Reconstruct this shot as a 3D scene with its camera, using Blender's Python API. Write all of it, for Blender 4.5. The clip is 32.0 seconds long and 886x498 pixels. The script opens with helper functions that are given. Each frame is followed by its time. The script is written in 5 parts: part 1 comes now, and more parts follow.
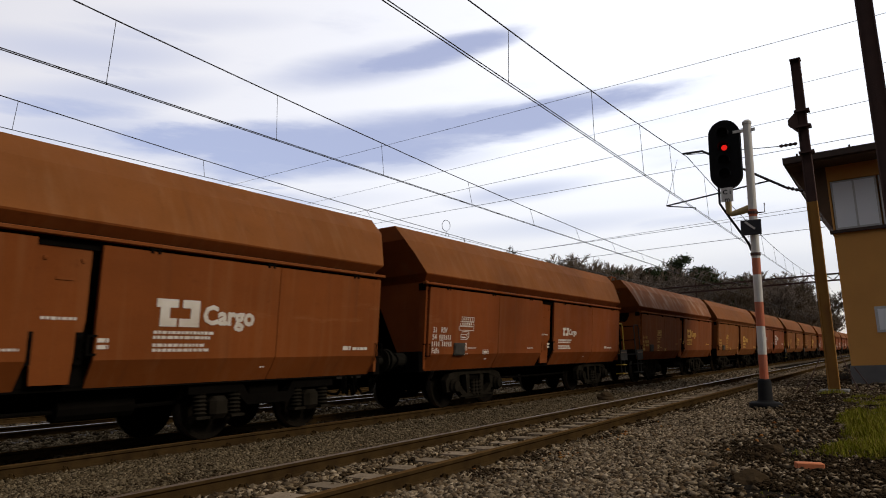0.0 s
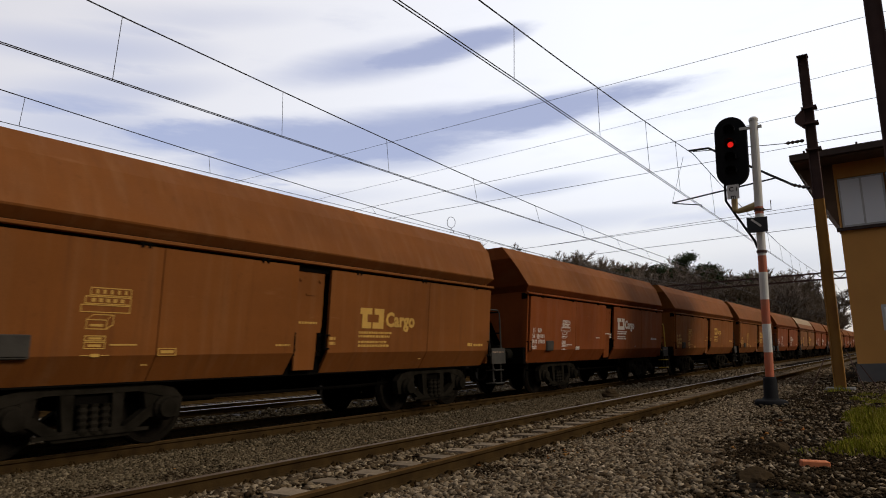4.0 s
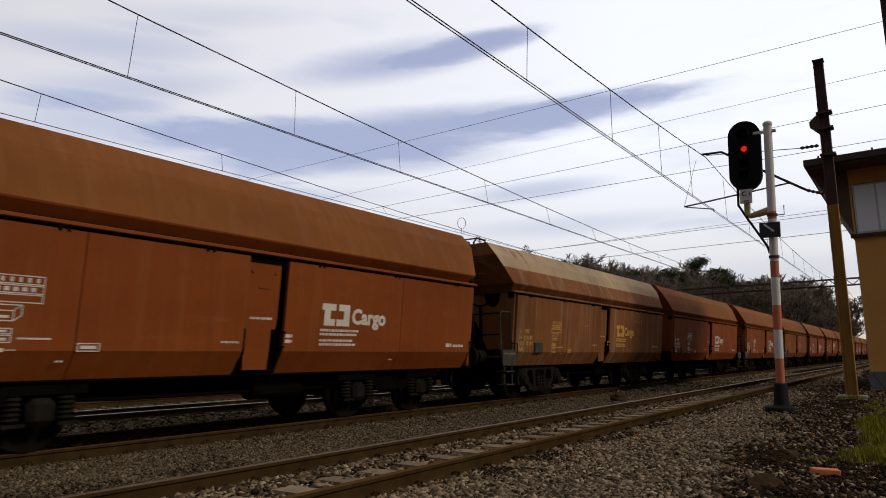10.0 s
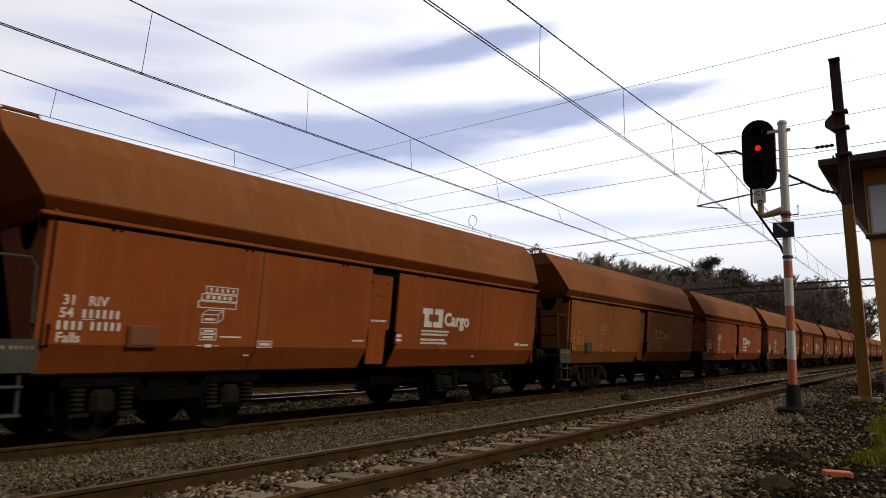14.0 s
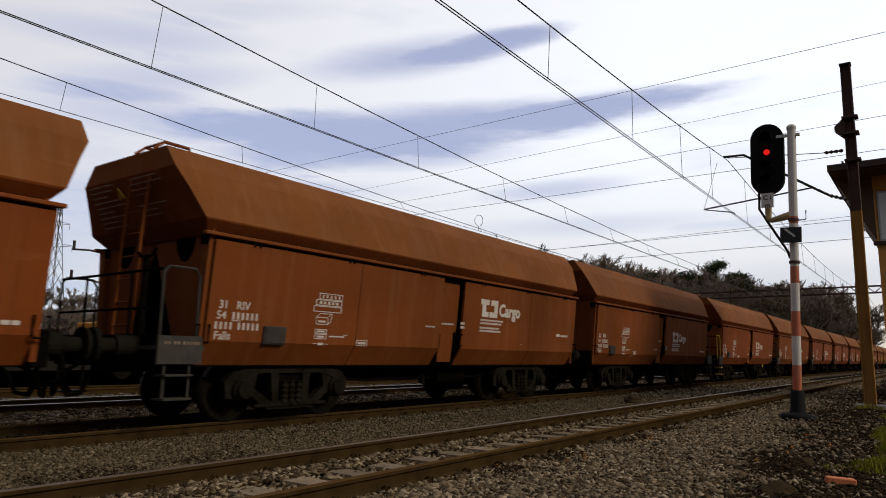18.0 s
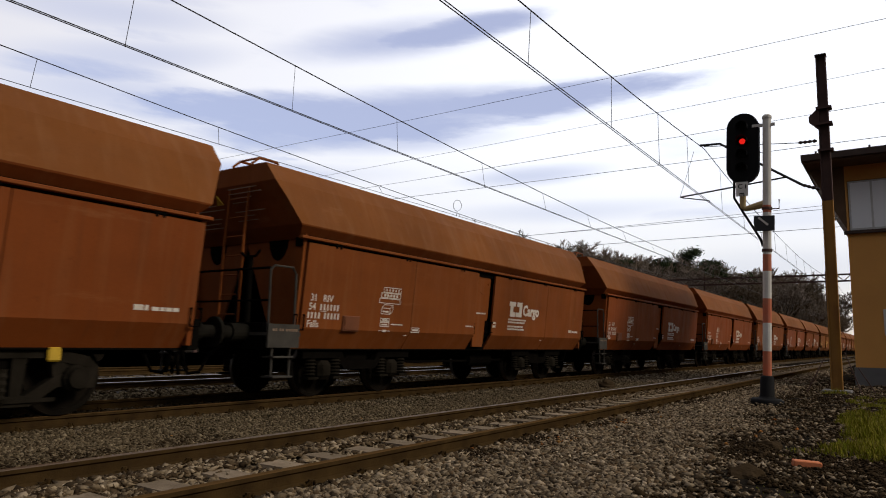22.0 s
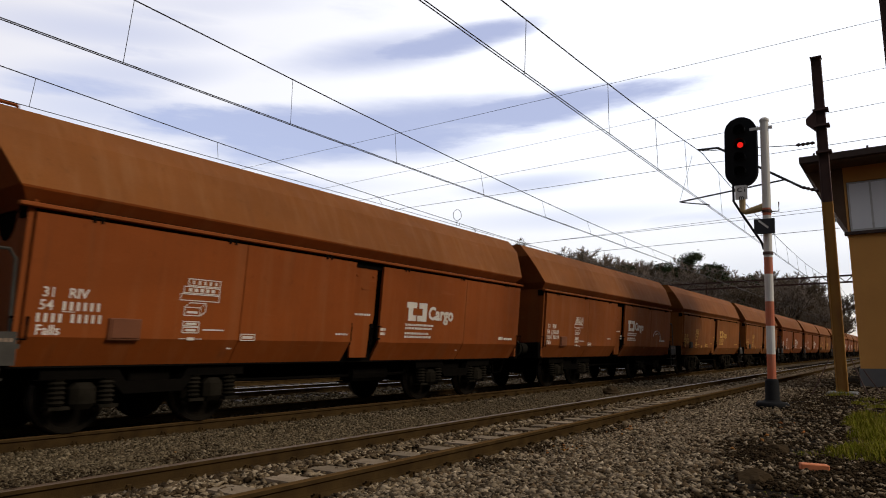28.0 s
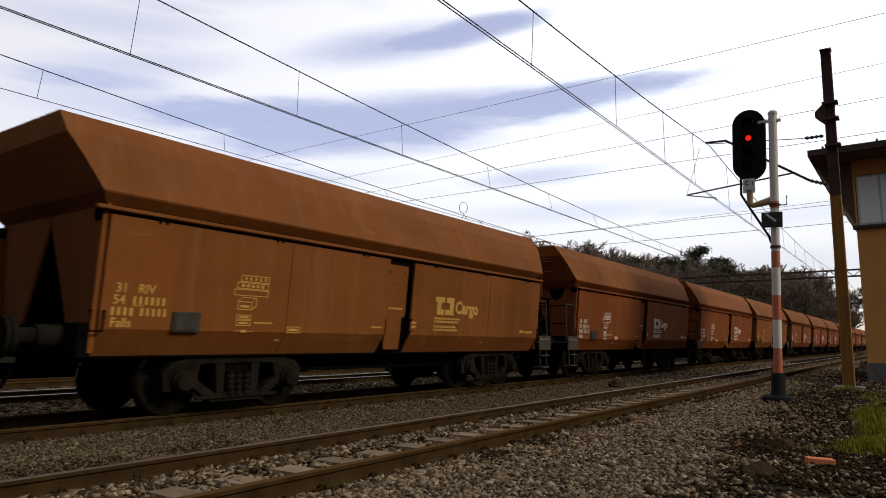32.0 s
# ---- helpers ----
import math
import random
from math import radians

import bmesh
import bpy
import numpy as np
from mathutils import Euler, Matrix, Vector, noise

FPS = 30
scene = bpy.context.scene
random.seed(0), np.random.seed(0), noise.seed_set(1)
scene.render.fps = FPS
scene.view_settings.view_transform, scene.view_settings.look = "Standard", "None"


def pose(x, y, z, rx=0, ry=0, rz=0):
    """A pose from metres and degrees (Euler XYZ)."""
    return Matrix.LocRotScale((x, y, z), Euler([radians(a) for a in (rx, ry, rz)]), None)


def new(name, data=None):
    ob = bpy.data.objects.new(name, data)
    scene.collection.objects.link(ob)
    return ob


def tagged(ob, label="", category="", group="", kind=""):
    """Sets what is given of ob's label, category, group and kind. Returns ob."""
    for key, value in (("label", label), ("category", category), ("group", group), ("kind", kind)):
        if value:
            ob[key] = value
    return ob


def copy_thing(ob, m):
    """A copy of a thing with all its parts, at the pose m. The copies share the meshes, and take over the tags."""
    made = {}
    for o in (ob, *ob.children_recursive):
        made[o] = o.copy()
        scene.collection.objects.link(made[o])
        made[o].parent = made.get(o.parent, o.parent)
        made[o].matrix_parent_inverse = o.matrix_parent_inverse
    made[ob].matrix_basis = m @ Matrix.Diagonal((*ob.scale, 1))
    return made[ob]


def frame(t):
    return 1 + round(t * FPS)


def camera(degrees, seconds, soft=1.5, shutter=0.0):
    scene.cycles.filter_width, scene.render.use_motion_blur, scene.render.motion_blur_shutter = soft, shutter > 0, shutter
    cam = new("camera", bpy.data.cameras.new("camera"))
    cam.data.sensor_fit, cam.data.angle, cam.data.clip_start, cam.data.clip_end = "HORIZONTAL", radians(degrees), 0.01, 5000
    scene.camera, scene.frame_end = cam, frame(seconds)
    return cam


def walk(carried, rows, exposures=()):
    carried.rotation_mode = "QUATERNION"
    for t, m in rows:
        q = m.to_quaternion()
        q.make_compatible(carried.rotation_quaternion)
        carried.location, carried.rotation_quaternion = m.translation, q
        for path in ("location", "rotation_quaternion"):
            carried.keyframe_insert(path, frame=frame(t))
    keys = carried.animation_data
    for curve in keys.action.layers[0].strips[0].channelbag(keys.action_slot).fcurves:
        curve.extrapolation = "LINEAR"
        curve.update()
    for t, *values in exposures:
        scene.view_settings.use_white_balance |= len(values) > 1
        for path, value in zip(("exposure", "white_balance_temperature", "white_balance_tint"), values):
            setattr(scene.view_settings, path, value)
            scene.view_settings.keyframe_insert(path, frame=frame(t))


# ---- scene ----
cam = camera(66.3, 32.0, soft=1.0, shutter=0.12)
H = 0.974  # lens above the rail heads
# seconds, tilt, roll, heading of the hand-held camera
TURNS = [(0.0, 99.53, 2.02, 33.69), (0.5, 99.37, 1.79, 33.49), (1.0, 99.01, 1.91, 33.64), (1.5, 99.28, 1.66, 33.81), (2.0, 99.23, 1.61, 33.84), (2.5, 99.02, 1.88, 33.93), (3.0, 99.1, 1.8, 34.16), (3.5, 99.22, 1.77, 34.07), (5.5, 99.41, 2.14, 34.26), (6.0, 99.42, 2.4, 34.21), (6.5, 99.5, 2.62, 34.54), (7.0, 99.64, 2.45, 34.78), (7.5, 99.61, 2.45, 34.82), (8.0, 99.72, 2.42, 35.07), (8.5, 99.43, 2.4, 35.15), (9.0, 99.35, 2.06, 35.0), (9.5, 99.47, 1.46, 34.56), (10.0, 99.34, 0.88, 34.8), (10.5, 99.39, 0.45, 34.92), (11.0, 99.39, 0.65, 34.96), (11.5, 99.15, 0.61, 35.19), (12.0, 98.73, 0.74, 35.29), (12.5, 98.62, 0.57, 35.0), (13.0, 98.76, 0.54, 35.02), (13.5, 98.98, 0.46, 35.35), (15.5, 99.35, 0.05, 35.92), (16.0, 98.97, 0.21, 35.84), (16.5, 98.77, 0.54, 36.05), (17.0, 99.05, 0.5, 36.53), (17.5, 99.09, 0.09, 36.8), (18.0, 99.06, -0.77, 35.94), (18.5, 98.14, -0.68, 35.41), (19.0, 97.93, -1.0, 35.14), (19.5, 98.04, -0.74, 35.26), (20.0, 98.31, -0.82, 35.27), (20.5, 98.88, -0.72, 35.2), (21.0, 98.81, -0.85, 34.92), (21.5, 98.67, -0.89, 34.64), (22.0, 97.8, -1.09, 34.03), (22.5, 97.93, -1.0, 33.62), (23.0, 98.43, -0.88, 33.96), (23.5, 98.82, -0.77, 34.46), (24.0, 98.74, -0.94, 34.32), (24.5, 98.83, -0.82, 34.1), (26.5, 98.73, -0.39, 34.18), (27.0, 98.45, -0.06, 34.18), (27.5, 98.54, 0.37, 34.47), (28.0, 98.63, 0.13, 34.27), (28.5, 98.38, 0.25, 34.46), (29.0, 98.14, 0.03, 34.7), (29.5, 97.98, -0.41, 34.16), (30.0, 97.66, -0.05, 34.06), (30.5, 97.63, 0.05, 34.37), (31.0, 97.94, 0.0, 34.54), (31.5, 98.0, -0.05, 34.64), (32.0, 98.0, -0.14, 34.74)]
# the camera's own small changes of exposure
EXPOSURES = [(0.0, -0.10), (1.0, -0.15), (2.0, -0.24), (3.0, -0.22), (6.0, -0.12), (7.0, -0.08), (8.0, -0.2), (9.0, -0.2), (10.0, -0.24), (11.0, -0.34), (12.0, -0.22), (13.0, 0.05), (16.0, -0.2), (17.0, -0.15), (18.0, -0.2), (19.0, -0.2), (20.0, 0.05), (21.0, 0.0), (22.0, -0.05), (23.0, 0.05), (24.0, -0.13), (27.0, -0.18), (28.0, 0.02), (29.0, -0.06), (30.0, 0.0), (32.0, 0.0)]
walk(cam, [(t, pose(0, 0, H, a, r, y)) for t, a, r, y in TURNS], EXPOSURES)

# ---- light ----
SUN_TURN, SUN_UP = radians(78), radians(31)  # heading clockwise from north (+y), and height


def make_world():
    w = bpy.data.worlds.new("overcast_sky")
    scene.world = w
    w.use_nodes = True
    nt = w.node_tree
    nt.nodes.clear()

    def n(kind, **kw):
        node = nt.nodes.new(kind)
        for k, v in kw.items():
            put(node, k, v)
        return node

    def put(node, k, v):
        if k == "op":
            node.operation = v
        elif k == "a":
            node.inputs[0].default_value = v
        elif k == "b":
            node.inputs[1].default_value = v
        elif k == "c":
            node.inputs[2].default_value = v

    def link(a, b):
        nt.links.new(a, b)

    def m(op, a, b=None, c=None):
        node = n("ShaderNodeMath", op=op)
        for i, v in enumerate((a, b, c)):
            if v is None:
                continue
            if isinstance(v, (int, float)):
                node.inputs[i].default_value = v
            else:
                link(v, node.inputs[i])
        return node.outputs[0]

    tc = n("ShaderNodeTexCoord")
    mp = n("ShaderNodeMapping")
    mp.inputs["Rotation"].default_value = (0, 0, radians(-34.5))
    link(tc.outputs["Generated"], mp.inputs["Vector"])
    sp = n("ShaderNodeSeparateXYZ")
    link(mp.outputs[0], sp.inputs[0])
    sx, sy, sz = sp.outputs
    # long flat cloud bands, torn along their edges by a coarse and a fine noise
    def bands(scale, detail, shift):
        st = n("ShaderNodeMapping")
        st.inputs["Rotation"].default_value = (0, radians(6), 0)
        st.inputs["Scale"].default_value = scale
        st.inputs["Location"].default_value = shift
        link(mp.outputs[0], st.inputs["Vector"])
        no = n("ShaderNodeTexNoise")
        no.inputs["Scale"].default_value = 1.0
        no.inputs["Detail"].default_value = detail
        no.inputs["Roughness"].default_value = 0.6
        link(st.outputs[0], no.inputs["Vector"])
        return m("SUBTRACT", no.outputs["Fac"], 0.5)
    coarse = bands((2.4, 2.4, 11.0), 9.0, (3.1, 0.4, 1.7))
    fine = bands((7.0, 7.0, 34.0), 8.0, (0.7, 5.2, 2.9))
    nz = m("ADD", coarse, m("MULTIPLY", fine, 0.55))
    total = m("MULTIPLY", nz, 1.7)
    for cx, cz, a, b, slope, g in CLOUDS:
        u = m("DIVIDE", m("SUBTRACT", sx, cx), a)
        v = m("DIVIDE", m("SUBTRACT", sz, m("ADD", m("MULTIPLY", m("SUBTRACT", sx, cx), slope), cz)), b)
        r2 = m("ADD", m("MULTIPLY", u, u), m("MULTIPLY", v, v))
        k = m("MULTIPLY", m("MAXIMUM", m("SUBTRACT", 1.0, m("ADD", m("MULTIPLY", r2, 0.8), m("MULTIPLY", nz, 2.6))), 0.0), g)
        total = m("ADD", total, k)
    mask = n("ShaderNodeMapRange")
    mask.interpolation_type = "SMOOTHSTEP"
    mask.inputs["From Min"].default_value = 0.02
    mask.inputs["From Max"].default_value = 1.35
    link(total, mask.inputs["Value"])
    sky = n("ShaderNodeTexSky")
    sky.sky_type = "NISHITA"
    sky.sun_disc = False
    sky.sun_elevation = SUN_UP
    sky.sun_rotation = SUN_TURN
    bright = n("ShaderNodeMix")
    bright.data_type = "RGBA"
    bright.inputs["A"].default_value = (0.66, 0.59, 0.565, 1)
    bright.inputs["B"].default_value = (1.12, 1.12, 1.16, 1)
    hz = n("ShaderNodeMapRange")
    hz.inputs["From Min"].default_value = 0.02
    hz.inputs["From Max"].default_value = 0.30
    link(sz, hz.inputs["Value"])
    side = n("ShaderNodeMapRange")
    side.inputs["From Min"].default_value = -0.6
    side.inputs["From Max"].default_value = 0.25
    side.inputs["To Min"].default_value = 0.25
    link(sx, side.inputs["Value"])
    link(m("MULTIPLY", hz.outputs[0], side.outputs[0]), bright.inputs["Factor"])
    dark = n("ShaderNodeMix")
    dark.data_type = "RGBA"
    link(mask.outputs[0], dark.inputs["Factor"])
    link(bright.outputs["Result"], dark.inputs["A"])
    dark.inputs["B"].default_value = (0.415, 0.44, 0.625, 1)
    add = n("ShaderNodeMix")
    add.data_type = "RGBA"
    add.blend_type = "ADD"
    add.inputs["Factor"].default_value = 0.05
    link(dark.outputs["Result"], add.inputs["A"])
    link(sky.outputs[0], add.inputs["B"])
    # the cloud cover is thin and bright over the far end of the line; elsewhere an even overcast, darkest at the horizon
    thick = n("ShaderNodeMapRange")
    thick.interpolation_type = "SMOOTHSTEP"
    thick.inputs["From Min"].default_value = 0.48
    thick.inputs["From Max"].default_value = 0.74
    link(m("MULTIPLY_ADD", m("MAXIMUM", sz, 0.0), ZENITH, BACK), thick.inputs["To Min"])
    thick.inputs["To Max"].default_value = SKY
    link(sy, thick.inputs["Value"])
    bg = n("ShaderNodeBackground")
    link(thick.outputs[0], bg.inputs["Strength"])
    link(add.outputs["Result"], bg.inputs["Color"])
    out = n("ShaderNodeOutputWorld")
    link(bg.outputs[0], out.inputs["Surface"])


SKY, BACK, ZENITH = 0.95, 0.05, 0.50
# grey cloud bodies: middle (across, up), half width, half height, rise, weight
CLOUDS = (
    (-0.07, 0.418, 0.19, 0.030, 0.15, 0.9), (0.02, 0.335, 0.37, 0.034, 0.065, 1.1), (-0.10, 0.288, 0.25, 0.024, 0.065, 0.8),
    (-0.40, 0.360, 0.15, 0.026, 0.18, 0.7), (0.134, 0.242, 0.13, 0.018, 0.08, 0.8), (0.19, 0.190, 0.22, 0.020, 0.02, 0.6),
    (-0.43, 0.312, 0.15, 0.034, 0.08, 0.7), (-0.42, 0.405, 0.17, 0.026, 0.10, 0.7), (-0.30, 0.455, 0.16, 0.020, 0.12, 0.5), (0.47, 0.172, 0.14, 0.024, 0.0, 0.5),
    (0.44, 0.100, 0.16, 0.040, 0.0, 0.5), (-0.42, 0.20, 0.25, 0.05, 0.05, 0.8), (-0.62, 0.12, 0.26, 0.09, 0.0, 0.9), (-0.52, 0.04, 0.20, 0.06, 0.0, 0.6),
    (0.23, 0.349, 0.18, 0.021, 0.05, 0.9), (0.05, 0.437, 0.11, 0.017, 0.14, 0.7), (-0.26, 0.300, 0.16, 0.040, 0.06, 0.6), (-0.20, 0.235, 0.20, 0.018, 0.06, 0.5),
)
make_world()
sun = new("sun", bpy.data.lights.new("sun", "SUN"))
sun.data.energy, sun.data.angle, sun.data.color = 1.6, radians(14), (1.0, 0.87, 0.70)
sun.rotation_euler = (radians(90) - SUN_UP, 0, -SUN_TURN + radians(180))


# ---- materials ----
def material(name, colour, rough=0.7, metal=0.0, second=None, scale=3.0, stretch=(1, 1, 1), amount=0.5, grain=60.0, grain_amount=0.12, bump=0.15, third=None, third_scale=0.6, third_from=0.55, random=0.0, specular=0.35):
    """Two scales of variation: soft stains between two colours, and a fine grain; bump from the grain."""
    mat = bpy.data.materials.new(name)
    mat.use_nodes = True
    nt = mat.node_tree
    bsdf = nt.nodes["Principled BSDF"]
    bsdf.inputs["Roughness"].default_value = rough
    bsdf.inputs["Metallic"].default_value = metal
    bsdf.inputs["Specular IOR Level"].default_value = specular
    if specular <= 0.1:  # earth, stone and soot have no sheen at all
        bsdf.inputs["IOR"].default_value = 1.0
    tc = nt.nodes.new("ShaderNodeTexCoord")
    mp = nt.nodes.new("ShaderNodeMapping")
    mp.inputs["Scale"].default_value = stretch
    nt.links.new(tc.outputs["Object"], mp.inputs["Vector"])
    info = nt.nodes.new("ShaderNodeObjectInfo")
    shift = nt.nodes.new("ShaderNodeVectorMath")
    shift.operation = "MULTIPLY_ADD"
    shift.inputs[1].default_value = (1, 1, 1)
    nt.links.new(mp.outputs[0], shift.inputs[0])
    comb = nt.nodes.new("ShaderNodeCombineXYZ")
    mul = nt.nodes.new("ShaderNodeMath")
    mul.operation = "MULTIPLY"
    mul.inputs[1].default_value = 37.0
    nt.links.new(info.outputs["Random"], mul.inputs[0])
    nt.links.new(mul.outputs[0], comb.inputs[0])
    nt.links.new(mul.outputs[0], comb.inputs[1])
    nt.links.new(comb.outputs[0], shift.inputs[2])

    def noise_tex(sc, detail=4.0):
        t = nt.nodes.new("ShaderNodeTexNoise")
        t.inputs["Scale"].default_value = sc
        t.inputs["Detail"].default_value = detail
        nt.links.new(shift.outputs[0], t.inputs["Vector"])
        return t.outputs["Fac"]

    def ramp(fac, lo, hi):
        r = nt.nodes.new("ShaderNodeMapRange")
        r.inputs["From Min"].default_value, r.inputs["From Max"].default_value = lo, hi
        nt.links.new(fac, r.inputs["Value"])
        return r.outputs[0]

    def mix(fac, a, b):
        x = nt.nodes.new("ShaderNodeMix")
        x.data_type = "RGBA"
        for sock, v in (("Factor", fac), ("A", a), ("B", b)):
            if isinstance(v, (tuple, float, int)):
                x.inputs[sock].default_value = (*v, 1) if isinstance(v, tuple) else v
            else:
                nt.links.new(v, x.inputs[sock])
        return x.outputs["Result"]

    soft = noise_tex(scale)
    col = mix(ramp(soft, 0.5 - 0.25, 0.5 + 0.25), colour, second or tuple(c * (1 - 0.45 * amount) for c in colour))
    if third:
        col = mix(ramp(noise_tex(third_scale, 6.0), third_from, third_from + 0.2), col, third)
    fine = noise_tex(grain, 3.0)
    hsv = nt.nodes.new("ShaderNodeHueSaturation")
    val = nt.nodes.new("ShaderNodeMath")
    val.operation = "MULTIPLY_ADD"
    val.inputs[1].default_value, val.inputs[2].default_value = 2 * grain_amount, 1 - grain_amount
    nt.links.new(fine, val.inputs[0])
    last = val.outputs[0]
    if random:
        rr = nt.nodes.new("ShaderNodeMath")
        rr.operation = "MULTIPLY_ADD"
        rr.inputs[1].default_value, rr.inputs[2].default_value = 2 * random, 1 - random
        nt.links.new(info.outputs["Random"], rr.inputs[0])
        pp = nt.nodes.new("ShaderNodeMath")
        pp.operation = "MULTIPLY"
        nt.links.new(last, pp.inputs[0])
        nt.links.new(rr.outputs[0], pp.inputs[1])
        last = pp.outputs[0]
    nt.links.new(last, hsv.inputs["Value"])
    nt.links.new(col, hsv.inputs["Color"])
    nt.links.new(hsv.outputs[0], bsdf.inputs["Base Color"])
    if bump:
        bp = nt.nodes.new("ShaderNodeBump")
        bp.inputs["Strength"].default_value = bump
        bp.inputs["Distance"].default_value = 0.02
        nt.links.new(fine, bp.inputs["Height"])
        nt.links.new(bp.outputs[0], bsdf.inputs["Normal"])
    return mat


def paint(name, colour, rough=0.68, dust=(0.30, 0.17, 0.08), dust_amount=0.35, rust=(0.10, 0.035, 0.012), rust_amount=0.5, streak_scale=1.0):
    """Old wagon paint: cloudy fading, vertical rain streaks, dark smudges, pale scuffs along the side, fine grain."""
    mat = bpy.data.materials.new(name)
    mat.use_nodes = True
    nt = mat.node_tree
    bsdf = nt.nodes["Principled BSDF"]
    bsdf.inputs["Specular IOR Level"].default_value = 0.12
    tc = nt.nodes.new("ShaderNodeTexCoord")
    info = nt.nodes.new("ShaderNodeObjectInfo")
    mul = nt.nodes.new("ShaderNodeMath")
    mul.operation = "MULTIPLY"
    mul.inputs[1].default_value = 53.0
    nt.links.new(info.outputs["Random"], mul.inputs[0])

    def layer(stretch, scale, detail, lo, hi, rough_noise=0.55):
        mp = nt.nodes.new("ShaderNodeMapping")
        mp.inputs["Scale"].default_value = stretch
        nt.links.new(tc.outputs["Object"], mp.inputs["Vector"])
        nz = nt.nodes.new("ShaderNodeTexNoise")
        nz.noise_dimensions = "4D"
        nz.inputs["Scale"].default_value = scale
        nz.inputs["Detail"].default_value = detail
        nz.inputs["Roughness"].default_value = rough_noise
        nt.links.new(mp.outputs[0], nz.inputs["Vector"])
        nt.links.new(mul.outputs[0], nz.inputs["W"])
        r = nt.nodes.new("ShaderNodeMapRange")
        r.inputs["From Min"].default_value, r.inputs["From Max"].default_value = lo, hi
        nt.links.new(nz.outputs["Fac"], r.inputs["Value"])
        return r.outputs[0]

    def mix(fac, amount, a, b):
        k = nt.nodes.new("ShaderNodeMath")
        k.operation = "MULTIPLY"
        k.inputs[1].default_value = amount
        nt.links.new(fac, k.inputs[0])
        x = nt.nodes.new("ShaderNodeMix")
        x.data_type = "RGBA"
        nt.links.new(k.outputs[0], x.inputs["Factor"])
        for sock, v in (("A", a), ("B", b)):
            if isinstance(v, tuple):
                x.inputs[sock].default_value = (*v, 1)
            else:
                nt.links.new(v, x.inputs[sock])
        return x.outputs["Result"]

    q = streak_scale
    col = mix(layer((1, 0.55, 1.1), 0.9, 5, 0.35, 0.68), 0.6, colour, tuple(c * 0.62 for c in colour))
    col = mix(layer((1, 2.2 * q, 0.10), 2.6, 5, 0.50, 0.72), dust_amount, col, dust)
    col = mix(layer((1, 3.4 * q, 0.22), 2.2, 6, 0.56, 0.74), rust_amount, col, rust)
    col = mix(layer((1, 0.35, 2.4), 1.7, 7, 0.62, 0.72, 0.65), 0.45 * dust_amount + 0.06, col, tuple(min(1, c * 1.5) for c in dust))
    col = mix(layer((1, 1, 1), 7.0, 6, 0.60, 0.76, 0.7), 0.5, col, tuple(c * 0.45 for c in colour))
    fine = layer((1, 1, 1), 55.0, 3, 0.0, 1.0)
    hsv = nt.nodes.new("ShaderNodeHueSaturation")
    val = nt.nodes.new("ShaderNodeMath")
    val.operation = "MULTIPLY_ADD"
    val.inputs[1].default_value, val.inputs[2].default_value = 0.30, 0.90
    nt.links.new(fine, val.inputs[0])
    nt.links.new(val.outputs[0], hsv.inputs["Value"])
    nt.links.new(col, hsv.inputs["Color"])
    nt.links.new(hsv.outputs[0], bsdf.inputs["Base Color"])
    rr = nt.nodes.new("ShaderNodeMapRange")
    rr.inputs["To Min"].default_value, rr.inputs["To Max"].default_value = rough - 0.08, rough + 0.14
    nt.links.new(layer((1, 1, 0.3), 3.0, 4, 0.3, 0.7), rr.inputs["Value"])
    nt.links.new(rr.outputs[0], bsdf.inputs["Roughness"])
    # sheet steel is never quite flat
    bp = nt.nodes.new("ShaderNodeBump")
    bp.inputs["Strength"].default_value = 0.35
    bp.inputs["Distance"].default_value = 0.03
    nt.links.new(layer((1, 1, 1), 1.6, 2, 0.2, 0.8), bp.inputs["Height"])
    nt.links.new(bp.outputs[0], bsdf.inputs["Normal"])
    return mat


def island_material(name, colours, rough=0.9, bump=0.3, grain=40.0):
    """Stones or leaves of one mesh, each island with its own tone."""
    mat = material(name, colours[0], rough, grain=grain, bump=bump, specular=0.08)
    nt = mat.node_tree
    bsdf = nt.nodes["Principled BSDF"]
    geo = nt.nodes.new("ShaderNodeNewGeometry")
    cr = nt.nodes.new("ShaderNodeValToRGB")
    els = cr.color_ramp.elements
    while len(els) < len(colours):
        els.new(0.5)
    for i, c in enumerate(colours):
        els[i].position = i / max(1, len(colours) - 1)
        els[i].color = (*c, 1)
    nt.links.new(geo.outputs["Random Per Island"], cr.inputs[0])
    hsv = next(q for q in nt.nodes if q.bl_idname == "ShaderNodeHueSaturation")
    nt.links.new(cr.outputs[0], hsv.inputs["Color"])
    return mat


def glow(name, colour, strength):
    mat = bpy.data.materials.new(name)
    mat.use_nodes = True
    b = mat.node_tree.nodes["Principled BSDF"]
    b.inputs["Base Color"].default_value = (*colour, 1)
    b.inputs["Emission Color"].default_value = (*colour, 1)
    b.inputs["Emission Strength"].default_value = strength
    return mat


